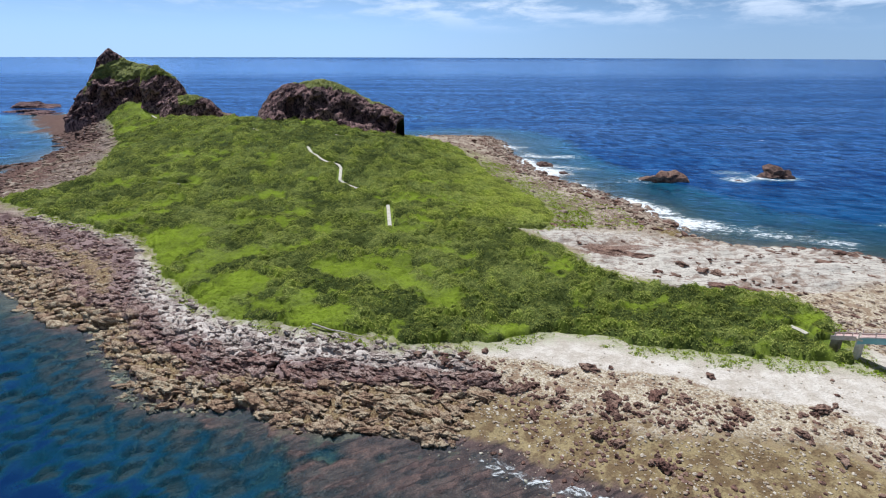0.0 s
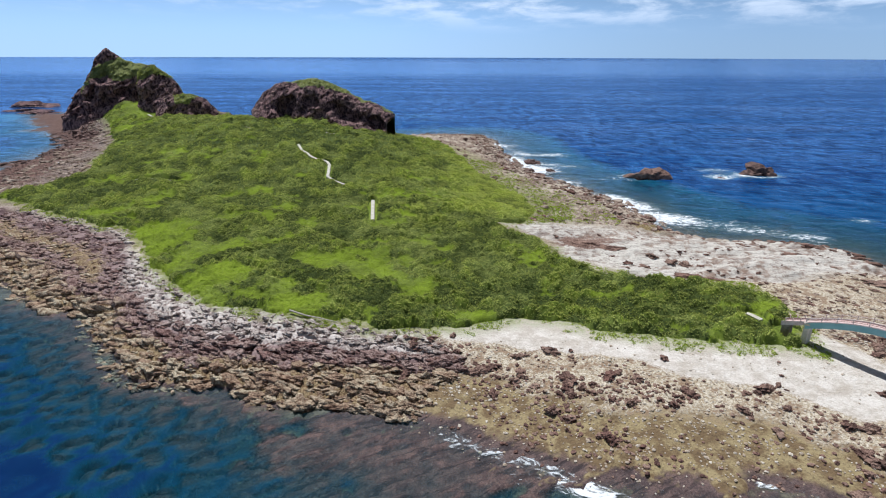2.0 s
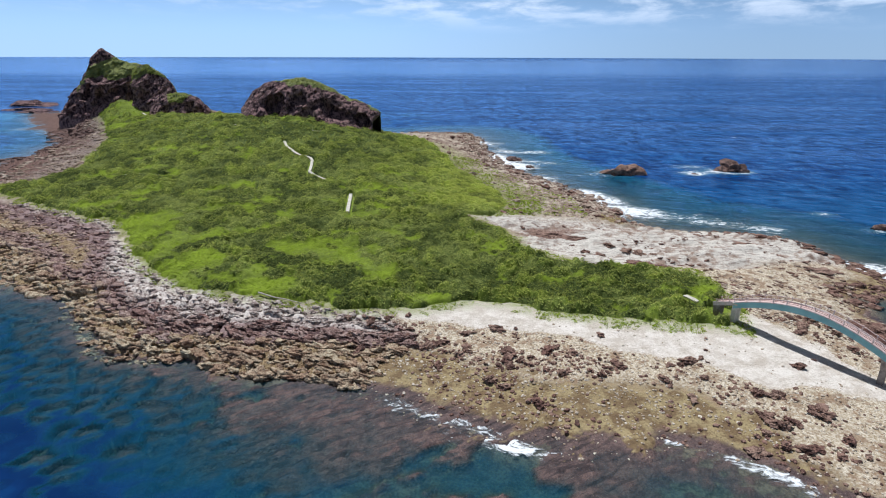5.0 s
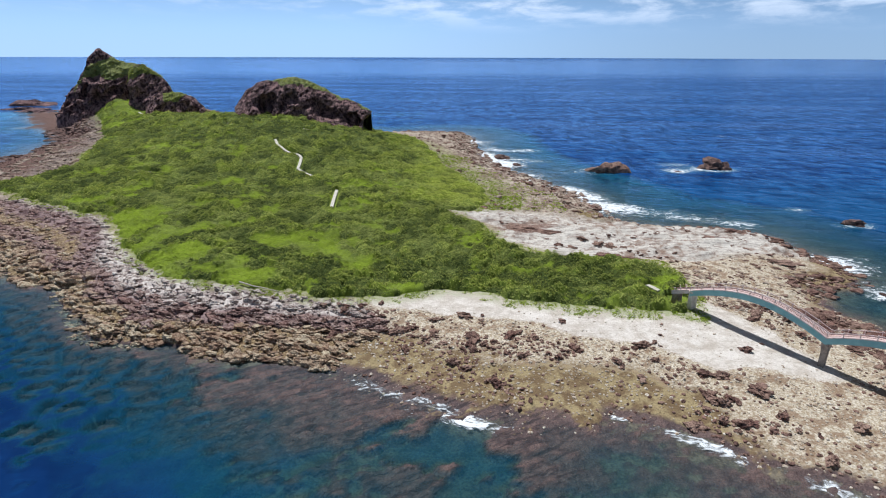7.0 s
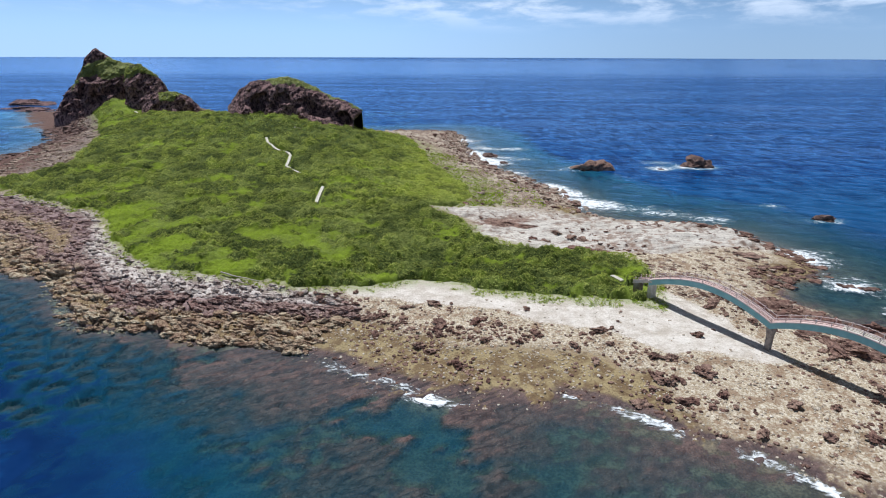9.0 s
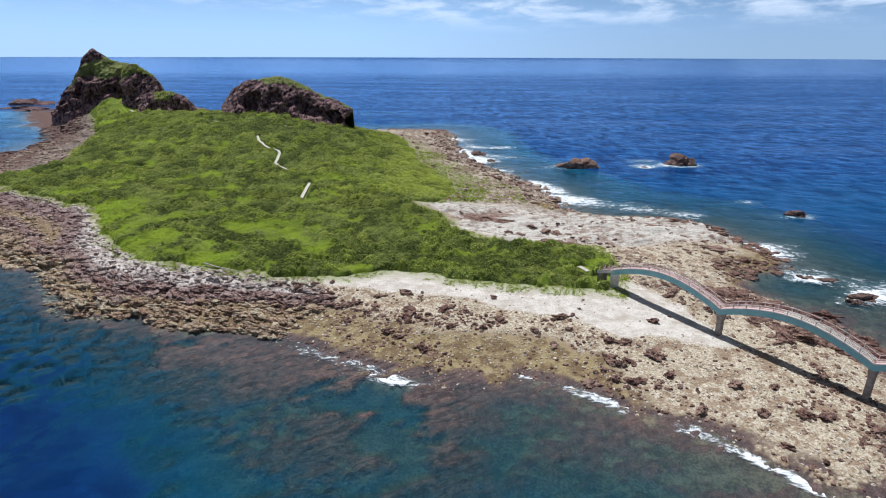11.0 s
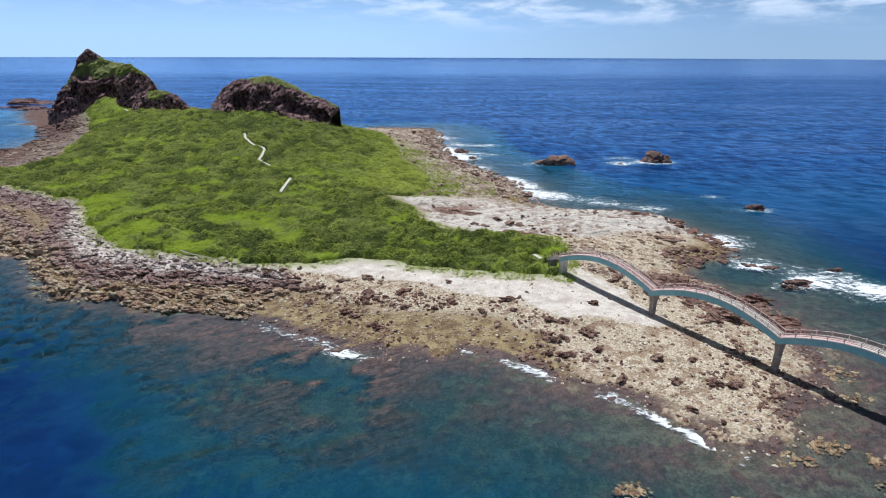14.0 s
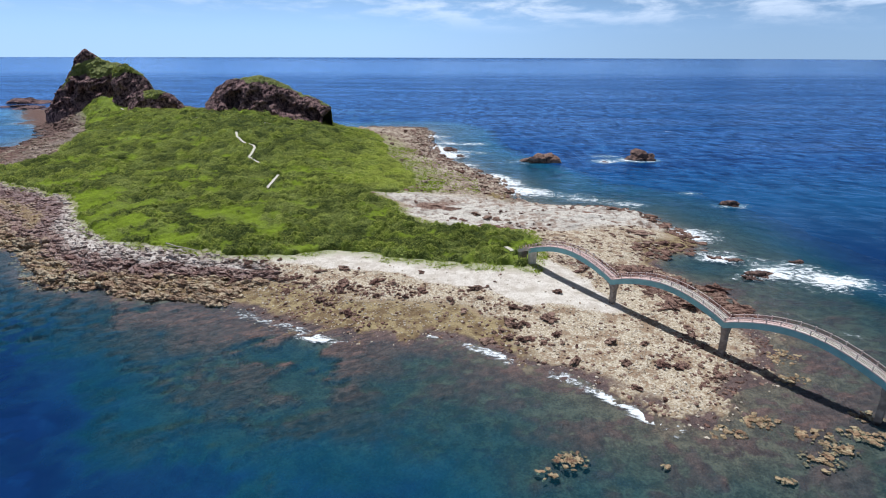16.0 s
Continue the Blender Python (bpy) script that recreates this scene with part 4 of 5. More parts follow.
SLAB = [stone_shape(i + 81, 3, 0.5, 0.6, 0.72) for i in range(9)]
SLAB_FAR = [stone_shape(i + 81, 2, 0.5, 0.6, 0.72) for i in range(9)]
SLAB_FINE = [stone_shape(i + 81, 4, 0.5, 0.65, 0.72) for i in range(9)]
PEBBLE = [stone_shape(i + 61, 1) for i in range(6)]
x, y, z, w, rnd = candidates(-5, 150, 26, 112, 26000, 7)
keep = (w["shore"] > -3) & (w["scrub"] < 0.05) & (w["ledge"] < 0.5) & (rnd.uniform(0, 1, len(x)) < np.where(w["sand"] > 0.4, 0.04, (0.3 + 0.7 * w["heaps"]) * smooth(w["shore"], 1, 9) + 0.10))
r = rnd.choice([0.16, 0.2, 0.26, 0.34, 0.48], len(x), p=[0.3, 0.3, 0.2, 0.13, 0.07])
scatter("coral_rubble", pale_mat, "pale coral rubble strewn over the beach", np.stack([x, y, z + 0.05, r], 1)[keep][:10500], PEBBLE)
x, y, z, w, rnd = candidates(-8, 150, 30, 112, 14000, 8)
keep = (w["shore"] > 0) & (w["scrub"] < 0.05) & (w["ledge"] < 0.5) & (w["sand"] < 0.3) & (rnd.uniform(0, 1, len(x)) < 0.08 + 0.5 * smooth(fbm(x / 9, y / 9, 3, 91), 0, 0.6))
r = rnd.choice([0.3, 0.4, 0.55], len(x))
scatter("brown_stones", boulder_mat, "small brown stones among the coral rubble", np.stack([x, y, z + 0.08, r], 1)[keep][:2200], PEBBLE)
ledge_mat, g = material("grey_brown_ledge_stone")
isle = g.nodes.new("ShaderNodeNewGeometry").outputs["Random Per Island"]
vary = g.math("FRACT", g.math("ADD", isle, g.nodes.new("ShaderNodeObjectInfo").outputs["Random"]))
upper = g.mix(vary, rock_colour(g, (0.80, 0.725, 0.64), (0.32, 0.24, 0.21), 2.6), rock_colour(g, (0.60, 0.50, 0.44), (0.18, 0.12, 0.11), 2.6))
middle = g.mix(vary, rock_colour(g, (0.36, 0.222, 0.188), (0.088, 0.043, 0.038), 2.2), rock_colour(g, (0.54, 0.41, 0.355), (0.125, 0.068, 0.058), 2.2))
lower = g.mix(vary, rock_colour(g, (0.72, 0.62, 0.44), (0.27, 0.175, 0.105), 2.2), rock_colour(g, (0.48, 0.33, 0.22), (0.14, 0.076, 0.05), 2.2))
belt = g.math("ADD", g.attr("belt"), g.math("MULTIPLY", g.math("SUBTRACT", g.noise(g.pos(), 0.5, 4, 0.6), 0.5), 0.35))
pits = g.math("ADD", g.noise(g.pos(), 2.2, 6, 0.72), g.math("MULTIPLY", g.cells(g.pos(), 2.6), 0.5))
g.finish(g.principled(g.mix(g.ramp(belt, 0.46, 0.66), g.mix(g.ramp(belt, 0.20, 0.34), lower, middle), upper), 0.92, g.bump(pits, 1.0, 0.5), 0.2))


# the slabs that can be told apart come in three belts: by the water, in the middle and below the scrub
slab_meshes = {}
for tier in (0.1, 0.42, 0.85):
    for kind, (co, faces) in enumerate(SLAB_FINE):
        m = filled(bpy.data.meshes.new("ledge_rock"), co, faces, True)
        attach(m, "belt", np.full(len(co), tier))
        m.materials.append(ledge_mat)
        slab_meshes[tier, kind] = m
cu, cv = np.meshgrid(np.arange(-260, 30, 2.1), np.arange(-10, 190, 1.25))
rnd = np.random.RandomState(9)
cu, cv = cu + rnd.uniform(-0.9, 0.9, cu.shape), cv + rnd.uniform(-0.55, 0.55, cv.shape)
x, y = turned(cu.ravel(), cv.ravel(), 27)
z, w = survey(x, y)
keep = (w["ledge"] > 0.45) & (w["shore"] > -2.5) & (w["scrub"] < 0.15) & (x > -190) & (rnd.uniform(0, 1, len(x)) < 0.92 - 0.3 * w["pave"])
x, y, z, belt, worn = x[keep], y[keep], z[keep], w["belt"][keep], w["pave"][keep]
long_r = rnd.choice([0.75, 1.0, 1.35, 1.8, 2.4], len(x), p=[0.25, 0.3, 0.23, 0.15, 0.07]) * np.interp(y, [110, 200], [1.0, 1.2])
long_r *= np.interp(belt, [0.1, 0.4, 0.7, 0.95], [1.0, 1.15, 0.8, 0.5]) * (1 - 0.5 * worn)
cos, tris, tiers, base, single = [], [], [], 0, 0
for i in range(len(x)):
    kind = rnd.randint(len(SLAB))
    spin = radians(-27) + rnd.normal(0, 0.4) + (math.pi if rnd.uniform() < 0.5 else 0)
    lean = rnd.uniform(-0.42, -0.05) * (1 if math.cos(spin + radians(27)) > 0 else -1)
    m = Matrix.LocRotScale((x[i], y[i], z[i] + 0.02 * long_r[i]), Euler((lean, rnd.uniform(-0.12, 0.12), spin)), (long_r[i] * rnd.uniform(0.9, 1.4), long_r[i] * rnd.uniform(0.6, 0.9), long_r[i] * rnd.uniform(0.6, 1.0)))
    if long_r[i] > 1.3 and x[i] > -62 and single < 290:
        ob = new("ledge_rock", slab_meshes[min((0.1, 0.42, 0.85), key=lambda k: abs(k - belt[i])), kind])
        ob.matrix_world = m
        tagged(ob, "flat weathered slab of the rocky shore", "rock", "slabs along the shore")
        single += 1
        continue
    co, faces = (SLAB if x[i] > -72 else SLAB_FAR)[kind]
    turn = np.array(m.to_3x3())
    cos.append(co @ turn.T + np.array(m.translation))
    tris.append(faces + base)
    tiers.append(np.full(len(co), belt[i]))
    base += len(co)
mesh = filled(bpy.data.meshes.new("shore_slabs"), np.concatenate(cos), np.concatenate(tris), True)
attach(mesh, "belt", np.concatenate(tiers))
tagged(part("shore_slabs", mesh, ledge_mat), "weathered slabs and stones packed along the rocky shore", "rocks", kind="stuff")


def strew(name, label, mat, x, y, z, r, spin, seed, shapes, category="rocks"):
    """ONE mesh of flat rocks that lean a little, their length along the way spin."""
    rnd = np.random.RandomState(seed)
    cos, tris, base = [], [], 0
    for i in range(len(x)):
        co, faces = shapes[rnd.randint(len(shapes))]
        m = Matrix.LocRotScale((x[i], y[i], z[i] + 0.1 * r[i]), Euler((rnd.uniform(-0.35, 0.15), rnd.uniform(-0.2, 0.2), spin + rnd.normal(0, 0.5))),
                               (r[i] * rnd.uniform(0.9, 1.5), r[i] * rnd.uniform(0.55, 0.9), r[i] * rnd.uniform(0.6, 1.1)))
        cos.append(co @ np.array(m.to_3x3()).T + np.array(m.translation))
        tris.append(faces + base)
        base += len(co)
    mesh = filled(bpy.data.meshes.new(name), np.concatenate(cos), np.concatenate(tris))
    return tagged(part(name, mesh, mat), label, category, kind="stuff")


PLATE = [stone_shape(i + 101, 2, 0.42, 0.35, 0.7) for i in range(7)]
x, y, z, w, rnd = candidates(-15, 115, 188, 500, 18000, 10)
keep = (w["redrock"] > 0.3) & (w["slab"] < 0.5) & (w["shore"] > -5) & (w["scrub"] < 0.1) & (rnd.uniform(0, 1, len(x)) < 0.05 + 0.6 * smooth(20 - w["shore"], 0, 16))
r = rnd.choice([0.5, 0.8, 1.2, 1.7, 2.6], len(x), p=[0.3, 0.3, 0.22, 0.13, 0.05])
for name, mat, a, b in (("far_shore_rocks", boulder_mat, 0, 750), ("far_tan_rocks", tan_mat, 750, 1800)):
    strew(name, "reddish brown and tan rocks along the far shore", mat, x[keep][a:b], y[keep][a:b], z[keep][a:b], r[keep][a:b], radians(-60), 3, PLATE)
x, y, z, w, rnd = candidates(-345, -185, 250, 500, 26000, 12)
keep = (w["shore"] > -6) & (w["scrub"] < 0.1) & (rnd.uniform(0, 1, len(x)) < 0.25 + 0.5 * smooth(fbm(x / 16, y / 16, 3, 98), -0.2, 0.4))
r = rnd.choice([0.5, 0.8, 1.2, 2.0, 3.2], len(x), p=[0.3, 0.3, 0.22, 0.13, 0.05])
inner = w["shore"] + 10 * fbm(x / 20, y / 20, 3, 96) > 17
for name, label, mat, pick, most in (("cove_rocks", "dark reddish brown rocks round the sheltered cove", wet_mat, keep & ~inner, 1100), ("cove_shingle", "grey and tan broken rock above the sheltered cove", tan_mat, keep & inner, 1700)):
    strew(name, label, mat, x[pick][:most], y[pick][:most], z[pick][:most], r[pick][:most] * (0.8 if mat is tan_mat else 1.15), radians(60), 4, PLATE)
x, y, z, w, rnd = candidates(112, 152, 70, 116, 2600, 14)
keep = (inside(x, y, [(116, 108), (128, 114), (142, 102), (152, 90), (150, 76), (141, 72), (130, 84), (122, 96)]) > 0) & (rnd.uniform(0, 1, len(x)) < 0.5)
r = rnd.choice([0.6, 0.9, 1.3, 1.8], len(x))
strew("bridge_ledge_rocks", "dark layered rocks beyond the footbridge", boulder_mat, x[keep][:330], y[keep][:330], z[keep][:330], r[keep][:330], radians(-40), 5, PLATE)
x, y, z, w, rnd = candidates(48, 160, 140, 200, 3000, 15)
keep = (w["slab"] > 0.5) & (w["scrub"] < 0.05) & (rnd.uniform(0, 1, len(x)) < 0.02 + 0.3 * smooth(fbm(x / 8, y / 8, 3, 93), 0.2, 0.7))
r = rnd.choice([0.4, 0.6, 0.9], len(x))
strew("plate_stones", "brown stones lying on the pale sandstone plates", boulder_mat, x[keep][:260], y[keep][:260], z[keep][:260], r[keep][:260], radians(-20), 6, PLATE)
x, y, z, w, rnd = candidates(120, 168, 124, 196, 4200, 16)
keep = (w["shore"] > -5) & (w["shore"] < 7) & (rnd.uniform(0, 1, len(x)) < 0.5)
r = rnd.choice([0.5, 0.8, 1.2, 1.8], len(x), p=[0.35, 0.35, 0.2, 0.1])
strew("plate_edge_rocks", "wet brown rocks at the sea edge of the plates", boulder_mat, x[keep][:420], y[keep][:420], z[keep][:420], r[keep][:420], radians(-35), 9, PLATE)
x, y, z, w, rnd = candidates(98, 146, 108, 154, 5200, 18)
keep = (w["shore"] > 0) & (w["slab"] < 0.6) & (w["scrub"] < 0.05) & (rnd.uniform(0, 1, len(x)) < 0.12 + 0.6 * smooth(fbm(x / 7, y / 7, 3, 99), -0.1, 0.6))
r = rnd.choice([0.2, 0.3, 0.45, 0.9], len(x), p=[0.4, 0.3, 0.22, 0.08])
for name, mat, a, b in (("brown_rubble", boulder_mat, 0, 520), ("tan_rubble", tan_mat, 520, 1200)):
    strew(name, "broken brown and tan rubble between the plates and the footbridge", mat, x[keep][a:b], y[keep][a:b], z[keep][a:b], r[keep][a:b], radians(-30), 8, PLATE)
random.seed(41)
for x, y, r, k in ((57, 179, 3.6, 2.4), (64, 174, 2.6, 2.2), (126, 167.5, 1.7, 3.2), (81, 146, 2.2, 2.0), (88, 144, 1.6, 1.6), (140, 146, 2.2, 2.4)):
    ob = boulder(x, y, r, k, 0.36, "low brown outcrop on the pale sandstone plates", 0.1)
    ob.rotation_euler = (0, 0, radians(-18))

# sea rocks
random.seed(31)
for ix, iy, ir, ih in ISLETS:
    co, faces = SHAPES[random.randrange(8)]
    bent = co.copy()
    bent[:, 2] = np.sign(bent[:, 2]) * np.abs(bent[:, 2]) ** 0.8
    bent = bent * np.array([ir * 1.15, ir * 0.8, ih * 1.7])
    bent[:, 2] += 0.6 * fbm(bent[:, 0] / 3 + ix, bent[:, 1] / 3, 3, 5)
    m = filled(bpy.data.meshes.new("sea_rock"), bent, faces)
    ob = part("sea_rock", m, boulder_mat if ir > 9 else wet_mat)
    ob.location = (ix, iy, -0.1 * ih)
    tagged(ob, "brown sea rock ringed with white foam", "sea rock", "rocks in the sea")
for ix, iy, ir, ih in ((-556, 762, 34, 8), (-520, 700, 30, 3), (-490, 668, 24, 3), (-180, 640, 50, 5), (-140, 600, 25, 3)):
    co, faces = SHAPES[random.randrange(8)]
    m = filled(bpy.data.meshes.new("reef_rock"), co * np.array([ir, ir * 0.6, ih * 1.5]), faces)
    ob = part("reef_rock", m, crag_mat)
    ob.location = (ix, iy, -0.2)
    tagged(ob, "flat brown reef rock in the far shallows", "sea rock", "far reef rocks")

rnd = np.random.RandomState(17)
rows = []
for ix, iy, ir, n in ((87, 21, 2.4, 24), (82, 17.5, 1.5, 8), (102, 20, 1.2, 2), (119, 29, 2.6, 12), (135, 29, 2.6, 22), (132, 22, 2.8, 24), (127, 33, 2.8, 26), (138, 25, 2.4, 18),
                      (143, 30, 2.0, 14), (122, 17, 1.4, 4), (147, 28, 2.6, 20), (152, 27, 2.4, 16), (149, 35, 2.2, 14), (145, 58, 4.0, 40), (138, 62, 3.5, 30), (142, 48, 3.0, 16)):
    for _ in range(n * 2):
        a, d = rnd.uniform(0, 6.28), ir * rnd.uniform(0, 1) ** 0.6
        rows.append((ix + 1.4 * d * math.cos(a), iy + d * math.sin(a), -0.16 + 0.25 * (1 - d / ir), rnd.choice([0.2, 0.3, 0.42, 0.6])))
rows = np.array(rows)
scatter("reef_stones", weedy_mat, "tan and brown stones breaking the shallow water near the footbridge", rows, SLAB_FAR)

# ---- footbridge ----
AX = Vector((131.0 - 111.1, 58.0 - 83.0, 0)).normalized()
SIDE = Vector((-AX.y, AX.x, 0))
SPAN, HALF = 31.6, 1.2


def axis(s, side=0.0, z=0.0):
    return Vector((111.1, 83.0, z)) + AX * s + SIDE * side


def deck_level(s):
    k = abs(math.sin(math.pi * s / SPAN))
    return 9.45 + 4.1 * k ** 0.92 - 0.008 * s


def strip(name, mat, parent, s0, s1, a0, a1, lift0, lift1, n=22, label=""):
    """A bar along the bridge between two offsets across it and two heights over the deck."""
    bm = bmesh.new()
    rings = []
    for i in range(n + 1):
        s = s0 + (s1 - s0) * i / n
        z = deck_level(s)
        rings.append([bm.verts.new(axis(s, a, z + h)) for a, h in ((a0, lift0), (a1, lift0), (a1, lift1), (a0, lift1))])
    for p0, p1 in zip(rings, rings[1:]):
        for i in range(4):
            bm.faces.new((p0[i], p0[(i + 1) % 4], p1[(i + 1) % 4], p1[i]))
    bm.faces.new(rings[0][::-1]), bm.faces.new(rings[-1])
    bmesh.ops.recalc_face_normals(bm, faces=bm.faces)
    mesh = bpy.data.meshes.new(name)
    bm.to_mesh(mesh)
    bm.free()
    return part(name, mesh, mat, parent, label)


def prism(name, mat, parent, sections, label=""):
    """A solid through rectangular sections: rows of s, side, length, width, z."""
    bm = bmesh.new()
    rings = []
    for s, side, lng, wid, z in sections:
        rings.append([bm.verts.new(axis(s + i * lng / 2, side + j * wid / 2, z)) for i, j in ((-1, -1), (1, -1), (1, 1), (-1, 1))])
    for p0, p1 in zip(rings, rings[1:]):
        for i in range(4):
            bm.faces.new((p0[i], p0[(i + 1) % 4], p1[(i + 1) % 4], p1[i]))
    bm.faces.new(rings[0][::-1]), bm.faces.new(rings[-1])
    bmesh.ops.recalc_face_normals(bm, faces=bm.faces)
    bmesh.ops.bevel(bm, geom=list(bm.edges), offset=0.03, segments=1, affect="EDGES")
    mesh = bpy.data.meshes.new(name)
    bm.to_mesh(mesh)
    bm.free()
    return part(name, mesh, mat, parent, label)


bridge = tagged(new("footbridge"), "arched teal footbridge with pink deck and white posts", "bridge")
for k in range(-1, 3):
    s0, s1 = k * SPAN, (k + 1) * SPAN
    strip("deck", deck_mat, bridge, s0, s1, -HALF, HALF, -0.22, 0.0, label="pink paved deck")
    # two spans carry a thin pale strip over the falling half of the deck
    if k in (0, 1):
        strip("pale_strip", concrete_mat, bridge, s0 + 0.42 * SPAN, s1 - 0.5, -HALF + 0.25, HALF - 0.03, 0.003, 0.05, label="pale strip over the falling half of the deck")
    for side in (-1, 1):
        strip("girder", teal_mat, bridge, s0, s1, side * (HALF + 0.02), side * (HALF + 0.30), -1.45, 0.02, label="teal arched girder")
        strip("kerb", rail_mat, bridge, s0, s1, side * (HALF - 0.02), side * (HALF + 0.34), 0.024, 0.20, label="pale kerb")
        for h in (0.55, 0.85):
            strip("rail", dark_rail_mat, bridge, s0, s1, side * (HALF + 0.10), side * (HALF + 0.18), h, h + 0.07, label="dark red rail")
        strip("handrail", rail_mat, bridge, s0, s1, side * (HALF + 0.07), side * (HALF + 0.21), 1.12, 1.22)
    for i in range(4):
        strip("cross_beam", teal_mat, bridge, s0 + SPAN * (0.125 + 0.25 * i) - 0.15, s0 + SPAN * (0.125 + 0.25 * i) + 0.15, -HALF, HALF, -1.0, -0.23, n=1)
bm = bmesh.new()
bmesh.ops.create_cube(bm, size=1.0)
bmesh.ops.scale(bm, vec=(0.17, 0.17, 1.10), verts=bm.verts)
bmesh.ops.translate(bm, vec=(0, 0, 0.55), verts=bm.verts)
cap = bmesh.ops.create_cube(bm, size=1.0)["verts"]
bmesh.ops.scale(bm, vec=(0.25, 0.25, 0.10), verts=cap)
bmesh.ops.translate(bm, vec=(0, 0, 1.15), verts=cap)
bmesh.ops.bevel(bm, geom=list(bm.edges), offset=0.015, segments=1, affect="EDGES")
post_mesh = bpy.data.meshes.new("rail_post")
bm.to_mesh(post_mesh)
bm.free()
post_mesh.materials.append(rail_mat)
yaw = math.atan2(AX.y, AX.x)
for i in range(-11, 34):
    s = i * SPAN / 11
    for side in (-1, 1):
        ob = new("rail_post", post_mesh)
        ob.parent = bridge
        ob.matrix_world = Matrix.Translation(axis(s, side * (HALF + 0.15), deck_level(s) + 0.15)) @ Matrix.Rotation(yaw, 4, "Z")
for k, foot in ((0, 1.6), (1, 0.6), (2, -0.6), (3, -1.5)):
    s = k * SPAN
    top = deck_level(s) - 1.3
    pier = prism("pier", pier_mat, bridge, [(s, 0, 1.15, 1.7, foot - 1), (s, 0, 1.15, 1.7, top - 2.4), (s, 0, 1.5, 2.7, top - 0.35), (s, 0, 1.5, 2.7, top)], "weathered concrete pier")
    prism("pier_base", pier_mat, pier, [(s, 0, 2.0, 2.6, foot - 1.2), (s, 0, 1.7, 2.2, foot + 0.2)])
# the island end: a column, a stair flight on a second support, and its rails
s, land = -SPAN, 4.9
top = deck_level(s)
prism("end_column", concrete_mat, bridge, [(s + 0.3, 0, 1.1, 2.9, land - 1.2), (s + 0.3, 0, 1.1, 2.9, top - 0.9), (s + 0.3, 0, 1.3, 3.1, top - 0.02)], "pale concrete end column")
prism("stair_support", pier_mat, bridge, [(s - 4.0, 0, 1.7, 2.4, land - 1.0), (s - 4.0, 0, 1.7, 2.4, top - 1.95)], "grey concrete stair support")
RUN, DROP = 4.6, 1.7


def stair_bar(name, mat, side0, side1, low, high, label=""):
    bm = bmesh.new()
    rings = []
    for k in (0.0, 1.0):
        c = top - DROP * k
        rings.append([bm.verts.new(axis(s - 0.4 - RUN * k, a, c + h)) for a, h in ((side0, low), (side1, low), (side1, high), (side0, high))])
    for i in range(4):
        bm.faces.new((rings[0][i], rings[0][(i + 1) % 4], rings[1][(i + 1) % 4], rings[1][i]))
    bm.faces.new(rings[0][::-1]), bm.faces.new(rings[1])
    bmesh.ops.recalc_face_normals(bm, faces=bm.faces)
    mesh = bpy.data.meshes.new(name)
    bm.to_mesh(mesh)
    bm.free()
    return part(name, mesh, mat, bridge, label)


stair_bar("stair_slab", pier_mat, -1.25, 1.25, -0.75, -0.25, "sloping concrete stair slab")
for side in (-1, 1):
    stair_bar("stair_wall", rail_mat, side * 1.27, side * 1.45, -0.75, 0.30, "pale low stair wall")
    stair_bar("stair_rail", dark_rail_mat, side * 1.31, side * 1.40, 0.95, 1.05, "dark red stair rail")
    for i in range(3):
        k = (i + 0.5) / 3
        ob = new("rail_post", post_mesh)
        ob.parent = bridge
        ob.matrix_world = Matrix.Translation(axis(s - 0.4 - RUN * k, side * 1.36, top - DROP * k - 0.1)) @ Matrix.Rotation(yaw, 4, "Z")
for i in range(11):
    c, z = s - 0.6 - (RUN - 0.4) * i / 11, top - DROP * (i + 1) / 11
    prism("step", deck_mat, bridge, [(c, 0, 0.40, 2.44, z - 0.25), (c, 0, 0.40, 2.44, z + 0.02)])


# ---- paths, wall and driftwood ----
def path_strip(name, label, points, width, lift, mat=concrete_mat, category="path", thick=0.3):
    bm = bmesh.new()
    rings = []
    pts = []
    for (x0, y0), (x1, y1) in zip(points, points[1:]):
        n = max(2, int(math.hypot(x1 - x0, y1 - y0) / 3))
        pts += [(x0 + (x1 - x0) * i / n, y0 + (y1 - y0) * i / n) for i in range(n)]
    pts.append(points[-1])
    for i, (x, y) in enumerate(pts):
        a, b = pts[max(i - 1, 0)], pts[min(i + 1, len(pts) - 1)]
        t = Vector((b[0] - a[0], b[1] - a[1], 0)).normalized()
        n = Vector((-t.y, t.x, 0)) * width / 2
        z = level_at(x, y) + lift
        c = Vector((x, y, z))
        rings.append([bm.verts.new(q) for q in (c - n, c + n, c + n - Vector((0, 0, thick + lift)), c - n - Vector((0, 0, thick + lift)))])
    for p0, p1 in zip(rings, rings[1:]):
        for i in range(4):
            bm.faces.new((p0[i], p0[(i + 1) % 4], p1[(i + 1) % 4], p1[i]))
    bm.faces.new(rings[0][::-1]), bm.faces.new(rings[-1])
    bmesh.ops.recalc_face_normals(bm, faces=bm.faces)
    mesh = bpy.data.meshes.new(name)
    bm.to_mesh(mesh)
    bm.free()
    return tagged(part(name, mesh, mat), label, category, "island paths")


